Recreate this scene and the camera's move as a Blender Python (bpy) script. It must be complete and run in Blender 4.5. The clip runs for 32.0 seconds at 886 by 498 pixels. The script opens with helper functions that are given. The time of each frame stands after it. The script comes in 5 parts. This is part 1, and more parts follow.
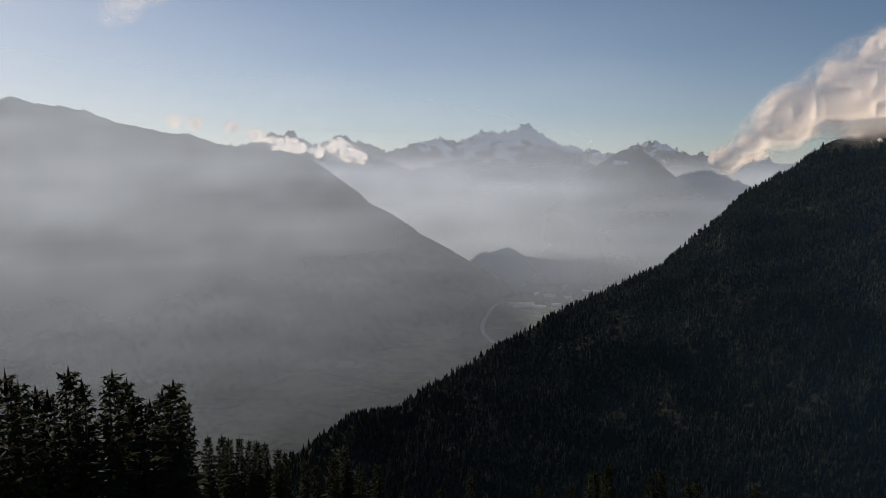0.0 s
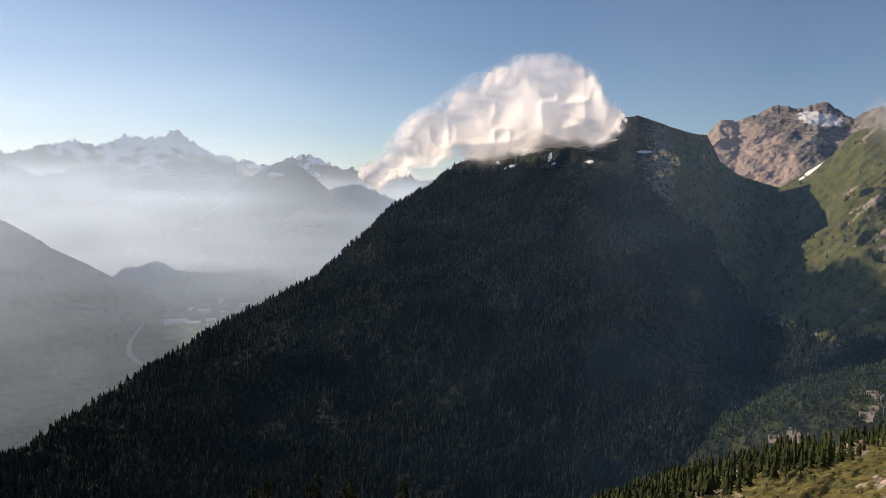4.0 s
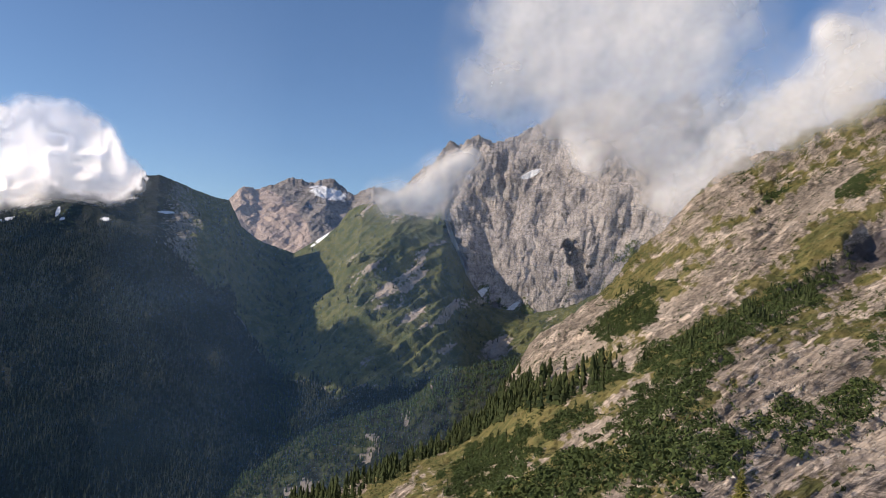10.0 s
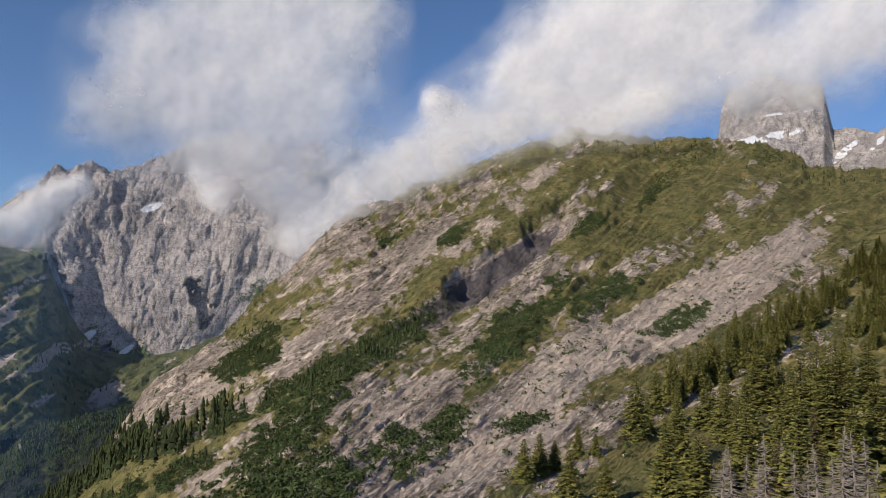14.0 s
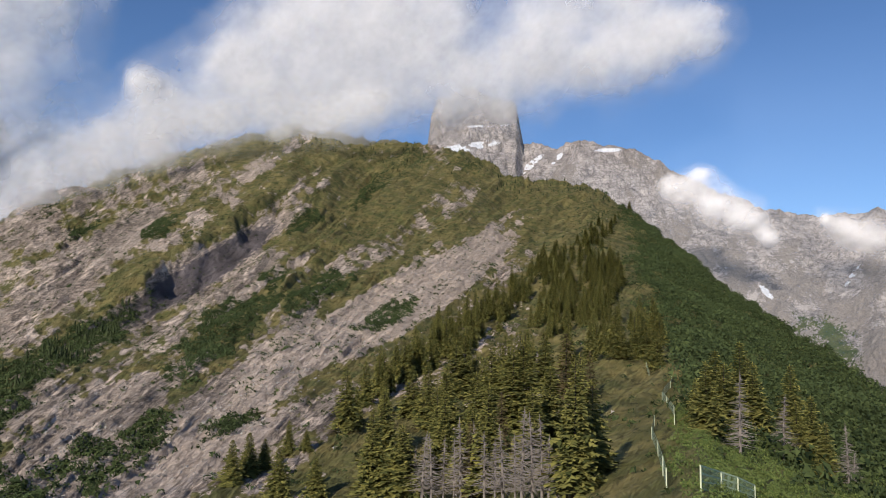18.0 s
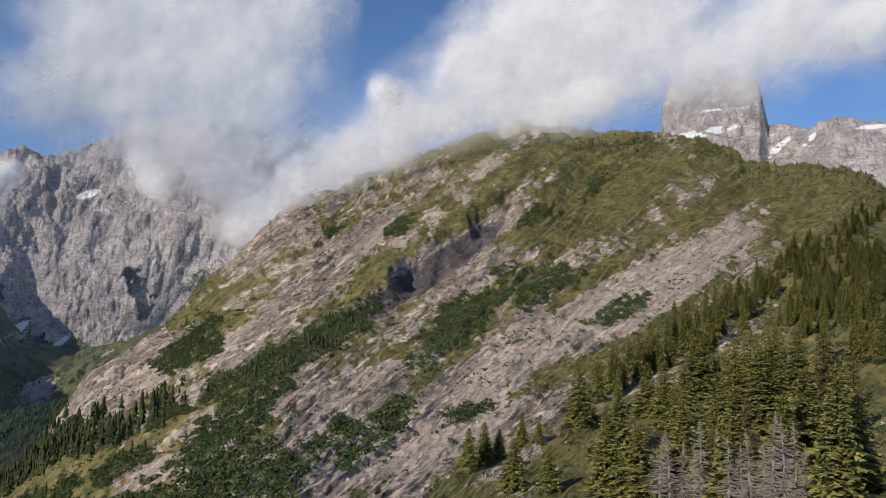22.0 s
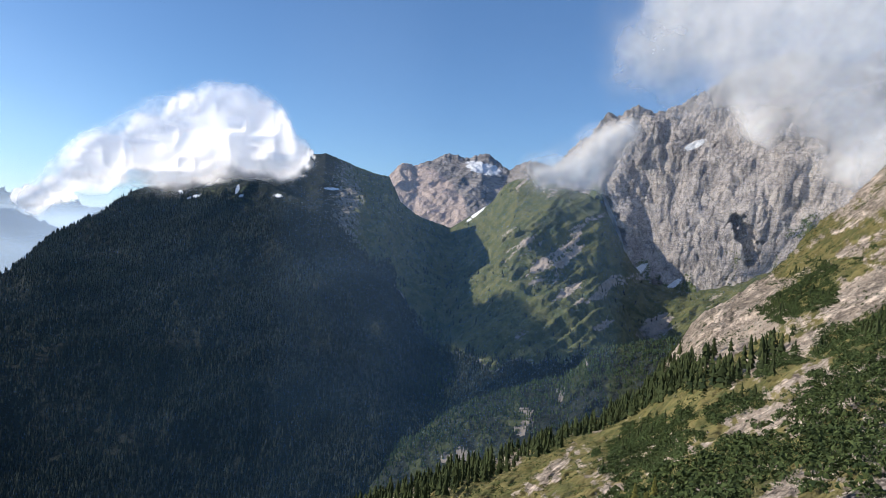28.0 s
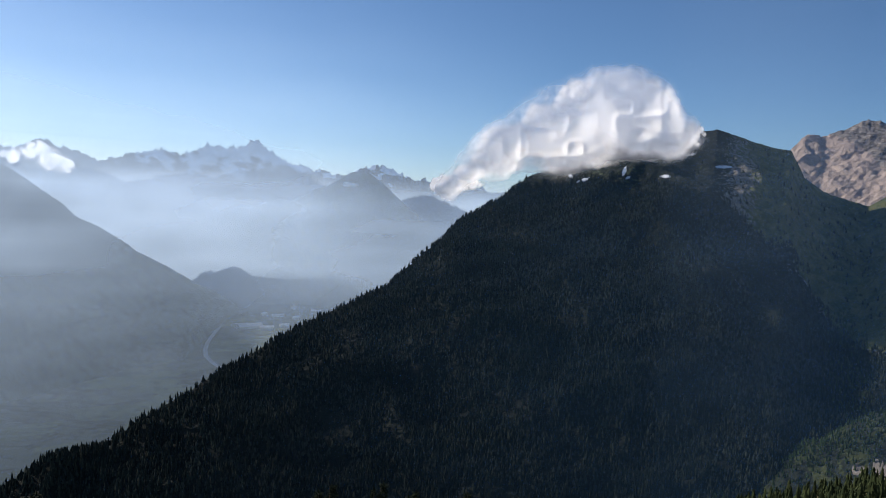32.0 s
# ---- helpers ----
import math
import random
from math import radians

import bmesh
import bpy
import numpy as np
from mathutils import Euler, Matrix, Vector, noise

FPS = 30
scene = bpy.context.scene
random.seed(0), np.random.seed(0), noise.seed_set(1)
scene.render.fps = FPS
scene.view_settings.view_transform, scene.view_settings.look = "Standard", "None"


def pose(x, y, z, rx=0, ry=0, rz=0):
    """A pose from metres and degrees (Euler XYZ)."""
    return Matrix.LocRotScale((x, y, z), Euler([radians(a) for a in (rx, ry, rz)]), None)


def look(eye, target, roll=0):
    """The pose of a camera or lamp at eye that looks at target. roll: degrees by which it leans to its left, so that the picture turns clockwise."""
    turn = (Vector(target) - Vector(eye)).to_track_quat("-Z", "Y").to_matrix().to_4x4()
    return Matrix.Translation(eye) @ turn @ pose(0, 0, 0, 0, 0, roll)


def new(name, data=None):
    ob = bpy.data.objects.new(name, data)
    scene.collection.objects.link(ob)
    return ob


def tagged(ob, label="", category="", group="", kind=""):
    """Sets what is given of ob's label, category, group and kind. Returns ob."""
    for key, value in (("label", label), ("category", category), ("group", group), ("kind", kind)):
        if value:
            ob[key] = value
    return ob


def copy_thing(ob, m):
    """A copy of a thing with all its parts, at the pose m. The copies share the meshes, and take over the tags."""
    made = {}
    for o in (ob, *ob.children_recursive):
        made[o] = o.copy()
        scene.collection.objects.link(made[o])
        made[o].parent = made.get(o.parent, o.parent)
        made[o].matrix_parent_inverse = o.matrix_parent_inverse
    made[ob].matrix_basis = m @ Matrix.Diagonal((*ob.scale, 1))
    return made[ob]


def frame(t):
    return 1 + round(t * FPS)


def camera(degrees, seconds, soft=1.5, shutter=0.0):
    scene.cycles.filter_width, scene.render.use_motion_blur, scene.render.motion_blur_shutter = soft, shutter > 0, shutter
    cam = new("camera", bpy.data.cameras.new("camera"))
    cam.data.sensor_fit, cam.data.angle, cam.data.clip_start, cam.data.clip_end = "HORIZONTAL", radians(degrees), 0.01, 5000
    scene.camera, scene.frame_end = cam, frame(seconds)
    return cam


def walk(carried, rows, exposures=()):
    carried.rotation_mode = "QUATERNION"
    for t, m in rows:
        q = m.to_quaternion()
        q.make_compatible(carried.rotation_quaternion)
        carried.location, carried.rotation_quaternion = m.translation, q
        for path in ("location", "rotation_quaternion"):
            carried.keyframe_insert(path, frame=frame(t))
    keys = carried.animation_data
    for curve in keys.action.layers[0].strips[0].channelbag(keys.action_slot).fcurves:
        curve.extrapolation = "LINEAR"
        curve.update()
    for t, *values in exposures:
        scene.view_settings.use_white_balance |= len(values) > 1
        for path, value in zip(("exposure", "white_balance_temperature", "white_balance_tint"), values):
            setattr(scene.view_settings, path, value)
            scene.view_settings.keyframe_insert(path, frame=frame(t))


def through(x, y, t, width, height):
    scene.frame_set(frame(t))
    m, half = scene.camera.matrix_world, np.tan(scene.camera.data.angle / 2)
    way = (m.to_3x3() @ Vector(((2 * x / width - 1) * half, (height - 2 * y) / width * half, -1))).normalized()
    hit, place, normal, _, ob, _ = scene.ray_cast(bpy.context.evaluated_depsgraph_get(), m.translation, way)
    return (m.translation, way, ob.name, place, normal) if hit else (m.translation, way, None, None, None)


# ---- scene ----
# The eye stands on a grassy knoll; a is the bearing in degrees to the right of the first view, el the height angle.
cam = camera(62.4, 32.0, soft=0.45)
EYE = 1.6
ARM = 0.45
ROWS = [
    (0.0, 0.00, -5.80, 0.00),
    (0.5, -3.30, -5.68, -0.46),
    (1.0, -6.91, -5.64, -0.39),
    (1.5, -10.05, -5.68, -0.34),
    (2.0, -13.40, -5.94, -0.20),
    (2.5, -16.65, -5.92, -0.34),
    (3.0, -19.85, -5.48, -0.80),
    (3.5, -23.15, -4.95, -1.27),
    (5.5, -36.70, -3.72, -1.53),
    (6.0, -40.64, -3.33, -1.83),
    (6.5, -44.60, -2.90, -2.12),
    (7.0, -49.02, -2.26, -2.27),
    (7.5, -53.22, -1.51, -2.56),
    (8.0, -56.58, -0.81, -2.90),
    (8.5, -58.77, -0.03, -3.09),
    (9.0, -59.94, 0.61, -3.06),
    (9.5, -60.92, 1.20, -3.03),
    (10.0, -62.56, 1.78, -2.97),
    (10.5, -65.29, 2.34, -2.99),
    (11.0, -68.88, 2.89, -3.05),
    (11.5, -72.51, 3.45, -3.05),
    (12.0, -75.91, 3.97, -2.92),
    (12.5, -79.60, 4.61, -2.76),
    (13.0, -83.53, 5.19, -2.65),
    (13.5, -87.30, 5.68, -2.56),
    (14.0, -91.29, 6.24, -2.40),
    (14.5, -94.92, 6.75, -2.30),
    (15.0, -98.67, 7.12, -2.20),
    (15.5, -102.58, 7.20, -1.75),
    (17.5, -112.50, 6.67, -1.13),
    (18.0, -113.26, 6.62, -1.08),
    (18.5, -113.32, 6.61, -1.04),
    (19.0, -112.58, 6.51, -1.14),
    (19.5, -111.04, 6.49, -1.14),
    (20.0, -108.90, 6.51, -1.19),
    (20.5, -106.01, 6.50, -1.44),
    (21.0, -102.73, 6.41, -1.64),
    (21.5, -99.24, 6.12, -1.80),
    (22.0, -95.48, 5.65, -2.24),
    (22.5, -91.89, 5.16, -2.47),
    (23.0, -87.91, 4.67, -2.94),
    (23.5, -84.17, 4.12, -3.13),
    (24.0, -80.67, 3.60, -3.38),
    (24.5, -76.96, 3.07, -3.53),
    (26.5, -62.16, 1.18, -3.76),
    (27.0, -58.11, 0.70, -3.62),
    (27.5, -54.18, -0.02, -3.47),
    (28.0, -50.45, -0.86, -3.31),
    (28.5, -46.40, -2.01, -3.24),
    (29.0, -42.69, -3.07, -3.24),
    (29.5, -38.74, -4.23, -3.41),
    (30.0, -34.92, -4.86, -3.48),
    (30.5, -31.34, -5.07, -3.33),
    (31.0, -27.56, -4.87, -3.13),
    (31.5, -23.96, -4.27, -2.66),
    (32.0, -20.84, -3.81, -2.46),
]
EXPOSURES = [(0.0, -0.8, 7700, 14), (2.0, -0.65, 7650, 14), (3.5, -0.25, 7550, 14), (6.0, 0.3, 7400, 14), (9.0, 0.2, 6750, 13), (13.0, -0.1, 6250, 12), (19.0, -0.1, 6000, 11), (24.0, 0.0, 6000, 10), (28.0, 0.25, 5950, 8), (30.0, 0.3, 6000, 8), (31.0, 0.1, 6000, 8), (32.0, -0.3, 6000, 9)]
walk(cam, [(t, pose(-ARM * math.sin(radians(yaw)), ARM * math.cos(radians(yaw)), EYE, 90 + pitch, roll, yaw)) for t, yaw, pitch, roll in ROWS], EXPOSURES)

# ---- world and sun ----
SUN_A, SUN_EL = -40.0, 26.0
world = bpy.data.worlds.new("sky")
scene.world = world
world.use_nodes = True
wn = world.node_tree
wn.nodes.clear()
sky = wn.nodes.new("ShaderNodeTexSky")
sky.sky_type, sky.sun_disc = "NISHITA", False
sky.sun_elevation, sky.sun_rotation = radians(SUN_EL), radians(SUN_A)
sky.altitude, sky.air_density, sky.dust_density, sky.ozone_density = 1800, 1.0, 1.3, 4.5
bg = wn.nodes.new("ShaderNodeBackground")
bg.inputs[1].default_value = 0.12
wo = wn.nodes.new("ShaderNodeOutputWorld")
wn.links.new(sky.outputs[0], bg.inputs[0])
wn.links.new(bg.outputs[0], wo.inputs[0])
sun_data = bpy.data.lights.new("sun", "SUN")
sun_data.energy, sun_data.angle, sun_data.color = 5.0, radians(0.5), (1.0, 0.87, 0.70)
sun = new("sun", sun_data)
sa, se = radians(SUN_A), radians(SUN_EL)
SUN_DIR = Vector((math.sin(sa) * math.cos(se), math.cos(sa) * math.cos(se), math.sin(se)))
sun.matrix_world = look(SUN_DIR * 3000, (0, 0, 0))


# ---- noise and terrain helpers ----
def lattice(ix, iy, iz, seed):
    h = (ix * 374761393 + iy * 668265263 + iz * 1274126177 + seed * 974711) & 0xFFFFFFFF
    h = ((h ^ (h >> 13)) * 1103515245) & 0xFFFFFFFF
    h = ((h ^ (h >> 15)) * 2246822519) & 0xFFFFFFFF
    return ((h ^ (h >> 16)) & 0xFFFFFF) / 16777215.0


def vnoise(x, y, z, seed=0):
    """Smooth value noise between -1 and 1."""
    x, y, z = np.broadcast_arrays(np.asarray(x, float), np.asarray(y, float), np.asarray(z, float))
    fx, fy, fz = np.floor(x), np.floor(y), np.floor(z)
    ix, iy, iz = fx.astype(np.int64), fy.astype(np.int64), fz.astype(np.int64)
    u, v, w = x - fx, y - fy, z - fz
    u, v, w = [q * q * q * (q * (q * 6 - 15) + 10) for q in (u, v, w)]
    total = 0
    for dx in (0, 1):
        for dy in (0, 1):
            for dz in (0, 1):
                weight = (u if dx else 1 - u) * (v if dy else 1 - v) * (w if dz else 1 - w)
                total = total + weight * lattice(ix + dx, iy + dy, iz + dz, seed)
    return total * 2 - 1


def fbm(x, y, z=0.0, octaves=5, seed=0, gain=0.5):
    total, amp, norm = 0, 1.0, 0.0
    for k in range(octaves):
        total = total + amp * vnoise(np.asarray(x) * 2 ** k, np.asarray(y) * 2 ** k, np.asarray(z) * 2 ** k, seed + k)
        norm += amp
        amp *= gain
    return total / norm


def ridged(x, y, z=0.0, octaves=5, seed=0, gain=0.55):
    total, amp, norm = 0, 1.0, 0.0
    for k in range(octaves):
        total = total + amp * (1 - 2 * np.abs(vnoise(np.asarray(x) * 2 ** k, np.asarray(y) * 2 ** k, np.asarray(z) * 2 ** k, seed + k)))
        norm += amp
        amp *= gain
    return total / norm


def smooth(e0, e1, x):
    q = np.clip((np.asarray(x, float) - e0) / (e1 - e0), 0, 1)
    return q * q * (3 - 2 * q)


def line(knots, a):
    """Columns of a list of knots (a, ...) at the bearings a."""
    k = np.array(knots, float)
    k = k[np.argsort(k[:, 0])]
    return [np.interp(a, k[:, 0], k[:, i]) for i in range(1, k.shape[1])]


def place(a, el, r):
    q = np.radians(a)
    return np.stack([r * np.sin(q), r * np.cos(q), r * np.tan(np.radians(el)) + EYE], -1)


def grid_mesh(name, points, material, attrs=(), cull=None):
    """A sheet over a grid of points, with named vertex attributes."""
    rows_, cols = points.shape[:2]
    me = bpy.data.meshes.new(name)
    i = np.arange(rows_ * cols).reshape(rows_, cols)
    quads = np.stack([i[:-1, :-1], i[:-1, 1:], i[1:, 1:], i[1:, :-1]], -1).reshape(-1, 4)
    if cull is not None:
        quads = quads[cull.ravel()[quads].max(1) > 0.0003]
    mesh_fill(me, points.reshape(-1, 3), quads)
    for key, values in attrs:
        at = me.attributes.new(key, "FLOAT", "POINT")
        at.data.foreach_set("value", np.ascontiguousarray(values, dtype=np.float32).ravel())
    me.materials.append(material)
    return new(name, me)


def mesh_fill(me, verts, faces, shade=True):
    n = faces.shape[1]
    me.vertices.add(len(verts))
    me.vertices.foreach_set("co", np.ascontiguousarray(verts, dtype=np.float32).ravel())
    me.loops.add(faces.size)
    me.loops.foreach_set("vertex_index", np.ascontiguousarray(faces, dtype=np.int32).ravel())
    me.polygons.add(len(faces))
    me.polygons.foreach_set("loop_start", np.arange(0, faces.size, n, dtype=np.int32))
    me.polygons.foreach_set("use_smooth", np.full(len(faces), shade))
    me.update()


class Land:
    """A mountainside: from a foot line up to a crest line, then down behind it."""

    def __init__(self, name, crest, foot, material, step=0.2, up=200, bulge=0.0, rough=20.0, size=150.0, crag=0.0, crag_size=60.0,
                 jag=0.0, geometric=False, cover=None, span=None, behind=0.22, seed=1, keep=0.35, label="", fine=None, drop=0.0, dip=0.0, scarps=(), outcrops=(), pits=()):
        lo, hi = span or (crest[0][0], crest[-1][0])
        a = np.arange(lo, hi + step * 0.5, step)
        if fine:
            a = np.concatenate([np.arange(lo, fine[0], 1.0), np.arange(fine[0], fine[1], step), np.arange(fine[1], hi + 0.5, 1.0)])
        ce, cr = line(crest, a)
        ce = ce - drop
        fe, fr = line(foot, a)
        teeth = jag * (0.6 * ridged(a * 0.9, 3.3, 0, 5, seed + 40) + 0.4 * fbm(a * 5, 1.7, 0, 3, seed + 41))
        nb = max(8, up // 10)
        s = np.concatenate([np.linspace(0, 1, up), 1 + np.linspace(0, 1, nb + 1)[1:]])
        A, S = np.meshgrid(a, s)
        f = np.clip(S, 0, 1)
        if isinstance(bulge, list):
            (bulge,) = line(bulge, a)
        b = np.clip(S - 1, 0, 1)
        if geometric:
            R = fr * (cr / fr) ** f
            E = fe + (ce - fe) * (f + bulge * f * (1 - f))
            Z = R * np.tan(np.radians(E))
        else:
            R = fr + (cr - fr) * f
            z0, z1 = fr * np.tan(np.radians(fe)), cr * np.tan(np.radians(ce))
            Z = z0 + (z1 - z0) * (f + bulge * f * (1 - f))
        R = R + cr * behind * b
        Z = Z + R * np.radians(teeth) * smooth(0.9, 1.0, S)
        Z = Z - cr * behind * 1.1 * b * b - cr * behind * 0.25 * b
        q = np.radians(A)
        X, Y = R * np.sin(q), R * np.cos(q)
        w = 1 - (1 - keep) * smooth(0.75, 1.0, S)
        scale = (R / R.max()) ** 0.8 if geometric else 1.0
        d = ridged(X / size, Y / size, Z / size * 0.5, 6, seed) * rough * w * scale
        Z = Z + d - rough * 0.25 * w * scale
        if dip:
            E0 = np.degrees(np.arctan2(Z, R))
            c36, s36 = math.cos(radians(38)), math.sin(radians(38))
            along = A * c36 + E0 * s36
            across = -A * s36 + E0 * c36 + 0.5 * fbm(A * 0.35, E0 * 0.35, 0, 3, seed + 3)
            ribs = ridged(along * 0.12, across * 0.9, 0, 5, seed + 5, 0.65)
            Z = Z + (line(dip, a)[0] if isinstance(dip, list) else dip) * R * ribs * w * smooth(0.0, 0.15, S)
            for sa_, sel, half, wid, high in scarps:
                u = (A - sa_) * c36 + (E0 - sel) * s36
                v = -(A - sa_) * s36 + (E0 - sel) * c36 + 0.3 * fbm(along * 0.6, 2.2, 0, 4, seed + 6) + 0.004 * high * np.cos(u * 0.35)
                lip = np.where(v > 0, np.exp(-(v / wid) ** 2), np.exp(-(v / 0.7) ** 2)) - 0.8 * np.exp(-((v + 1.5) / 1.1) ** 2)
                Z = Z + high * smooth(1.0, 0.5, np.abs(u) / half) * lip
            for sa_, sel, wa, we, high in outcrops:
                u = ((A - sa_) * c36 + (E0 - sel) * s36) / wa
                v = (-(A - sa_) * s36 + (E0 - sel) * c36) / we
                m = np.clip(1.5 - np.sqrt(u * u + v * v), 0, 1)
                R = R + high * m * ridged(X / 22, Y / 22, Z / 40, 5, seed + 8)
                Z = Z + 0.6 * high * m * ridged(X / 35, Y / 35, Z / 35, 4, seed + 12)
        for pa, pel, wa, we, tilt, deep in pits:
            ct, st = math.cos(radians(tilt)), math.sin(radians(tilt))
            E0 = np.degrees(np.arctan2(Z, R))
            ex, ey = A - pa + 0.8 * fbm(A * 1.6, E0 * 1.6, 0, 4, seed + 14), E0 - pel + 0.8 * fbm(A * 1.6, E0 * 1.6, 5, 4, seed + 15)
            m = np.hypot((ex * ct + ey * st) / wa, (-ex * st + ey * ct) / we)
            R = R + deep * smooth(1.15, 0.8, m)
        if crag:
            c = ridged(X / crag_size, Y / crag_size, Z / crag_size * 0.45, 5, seed + 9) * crag * w
            R = R + c
        self.a, self.s, self.A, self.S = a, s, A, S
        self.P = np.stack([R * np.sin(q), R * np.cos(q), Z + EYE], -1)
        self.EL = np.degrees(np.arctan2(Z, R))
        gz = np.gradient(self.P, axis=0)
        gx = np.gradient(self.P, axis=1)
        n = np.cross(gx, gz)
        n /= np.linalg.norm(n, axis=-1, keepdims=True) + 1e-9
        self.N = n * np.sign(n[..., 2:3] + 1e-9)
        self.steep = 1 - np.abs(self.N[..., 2])
        attrs = list(cover(self)) if cover else []
        if dip:
            c37, s37 = math.cos(radians(37)), math.sin(radians(37))
            attrs += [("reach", np.clip(R / 600, 0.01, 1.2)), ("along", A * c37 + self.EL * s37), ("across", -A * s37 + self.EL * c37)]
        self.ob = tagged(grid_mesh(name, self.P, material, attrs), label, kind="structure")
        self.cover = dict(attrs)

    def at(self, a, el, rmin=0.0):
        """The nearest point of the front side at a bearing and height angle."""
        j = int(np.argmin(np.abs(self.a - a)))
        front = self.s <= 1.0
        i = int(np.argmin(np.abs(self.EL[front, j] - el)))
        return Vector(self.P[i, j])

    def ground(self, a, r):
        """The surface at a bearing and a distance."""
        j = int(np.argmin(np.abs(self.a - a)))
        front = self.s <= 1.0
        p = self.P[front, j]
        q = np.hypot(p[:, 0], p[:, 1])
        return Vector((r * math.sin(radians(a)), r * math.cos(radians(a)), float(np.interp(r, q, p[:, 2]))))

    def scatter(self, n, mask, rng):
        """n random points of the front side, as dense as mask says, even over the real area."""
        cell = np.linalg.norm(np.cross(np.gradient(self.P, axis=1), np.gradient(self.P, axis=0)), axis=-1) * mask * (self.S < 1.02)
        cell = cell[:-1, :-1]
        p = cell.ravel() / cell.sum()
        pick = rng.choice(p.size, n, p=p)
        i, j = np.unravel_index(pick, cell.shape)
        u, v = rng.random(n)[:, None], rng.random(n)[:, None]
        return self.P[i, j] * (1 - u) * (1 - v) + self.P[i + 1, j] * u * (1 - v) + self.P[i, j + 1] * (1 - u) * v + self.P[i + 1, j + 1] * u * v


# ---- materials ----
def make_mat(name):
    m = bpy.data.materials.new(name)
    m.use_nodes = True
    nt = m.node_tree
    nt.nodes.clear()
    out = nt.nodes.new("ShaderNodeOutputMaterial")
    return m, nt, out


class Net:
    """Short ways to write node trees."""

    def __init__(self, nt):
        self.nt = nt

    def node(self, kind, **props):
        n = self.nt.nodes.new(kind)
        for k, v in props.items():
            setattr(n, k, v)
        return n

    def put(self, socket, value):
        if hasattr(value, "is_output"):
            self.nt.links.new(value, socket)
        else:
            socket.default_value = value

    def coords(self):
        return self.node("ShaderNodeTexCoord").outputs["Object"]

    def noise(self, scale, detail=6.0, rough=0.6, vec=None, distortion=0.0):
        n = self.node("ShaderNodeTexNoise")
        self.put(n.inputs["Scale"], scale)
        self.put(n.inputs["Detail"], detail)
        self.put(n.inputs["Roughness"], rough)
        self.put(n.inputs["Distortion"], distortion)
        self.put(n.inputs["Vector"], vec if vec is not None else self.coords())
        return n.outputs[0]

    def attr(self, name):
        return self.node("ShaderNodeAttribute", attribute_name=name).outputs["Fac"]

    def math(self, op, a, b=0.0, clamp=False):
        n = self.node("ShaderNodeMath", operation=op, use_clamp=clamp)
        self.put(n.inputs[0], a)
        self.put(n.inputs[1], b)
        return n.outputs[0]

    def span(self, value, lo, hi, to0=0.0, to1=1.0):
        n = self.node("ShaderNodeMapRange", interpolation_type="SMOOTHSTEP")
        for k, v in zip(("Value", "From Min", "From Max", "To Min", "To Max"), (value, lo, hi, to0, to1)):
            self.put(n.inputs[k], v)
        return n.outputs[0]

    def mix(self, fac, c1, c2):
        n = self.node("ShaderNodeMix", data_type="RGBA")
        self.put(n.inputs[0], fac)
        self.put(n.inputs[6], c1 if hasattr(c1, "is_output") else (*c1, 1))
        self.put(n.inputs[7], c2 if hasattr(c2, "is_output") else (*c2, 1))
        return n.outputs[2]

    def stretch(self, sx, sy, sz, rot=(0, 0, 0)):
        n = self.node("ShaderNodeMapping")
        self.put(n.inputs["Vector"], self.coords())
        n.inputs["Scale"].default_value = (sx, sy, sz)
        n.inputs["Rotation"].default_value = rot
        return n.outputs[0]

    def bump(self, height, strength, distance):
        n = self.node("ShaderNodeBump")
        self.put(n.inputs["Height"], height)
        self.put(n.inputs["Strength"], strength)
        self.put(n.inputs["Distance"], distance)
        return n.outputs[0]

    def surface(self, out, colour, rough=0.9, normal=None, spec=0.2):
        b = self.node("ShaderNodeBsdfPrincipled")
        self.put(b.inputs["Base Color"], colour if hasattr(colour, "is_output") else (*colour, 1))
        self.put(b.inputs["Roughness"], rough)
        self.put(b.inputs["Specular IOR Level"], spec)
        if normal is not None:
            self.put(b.inputs["Normal"], normal)
        self.put(out.inputs[0], b.outputs[0])
        return b


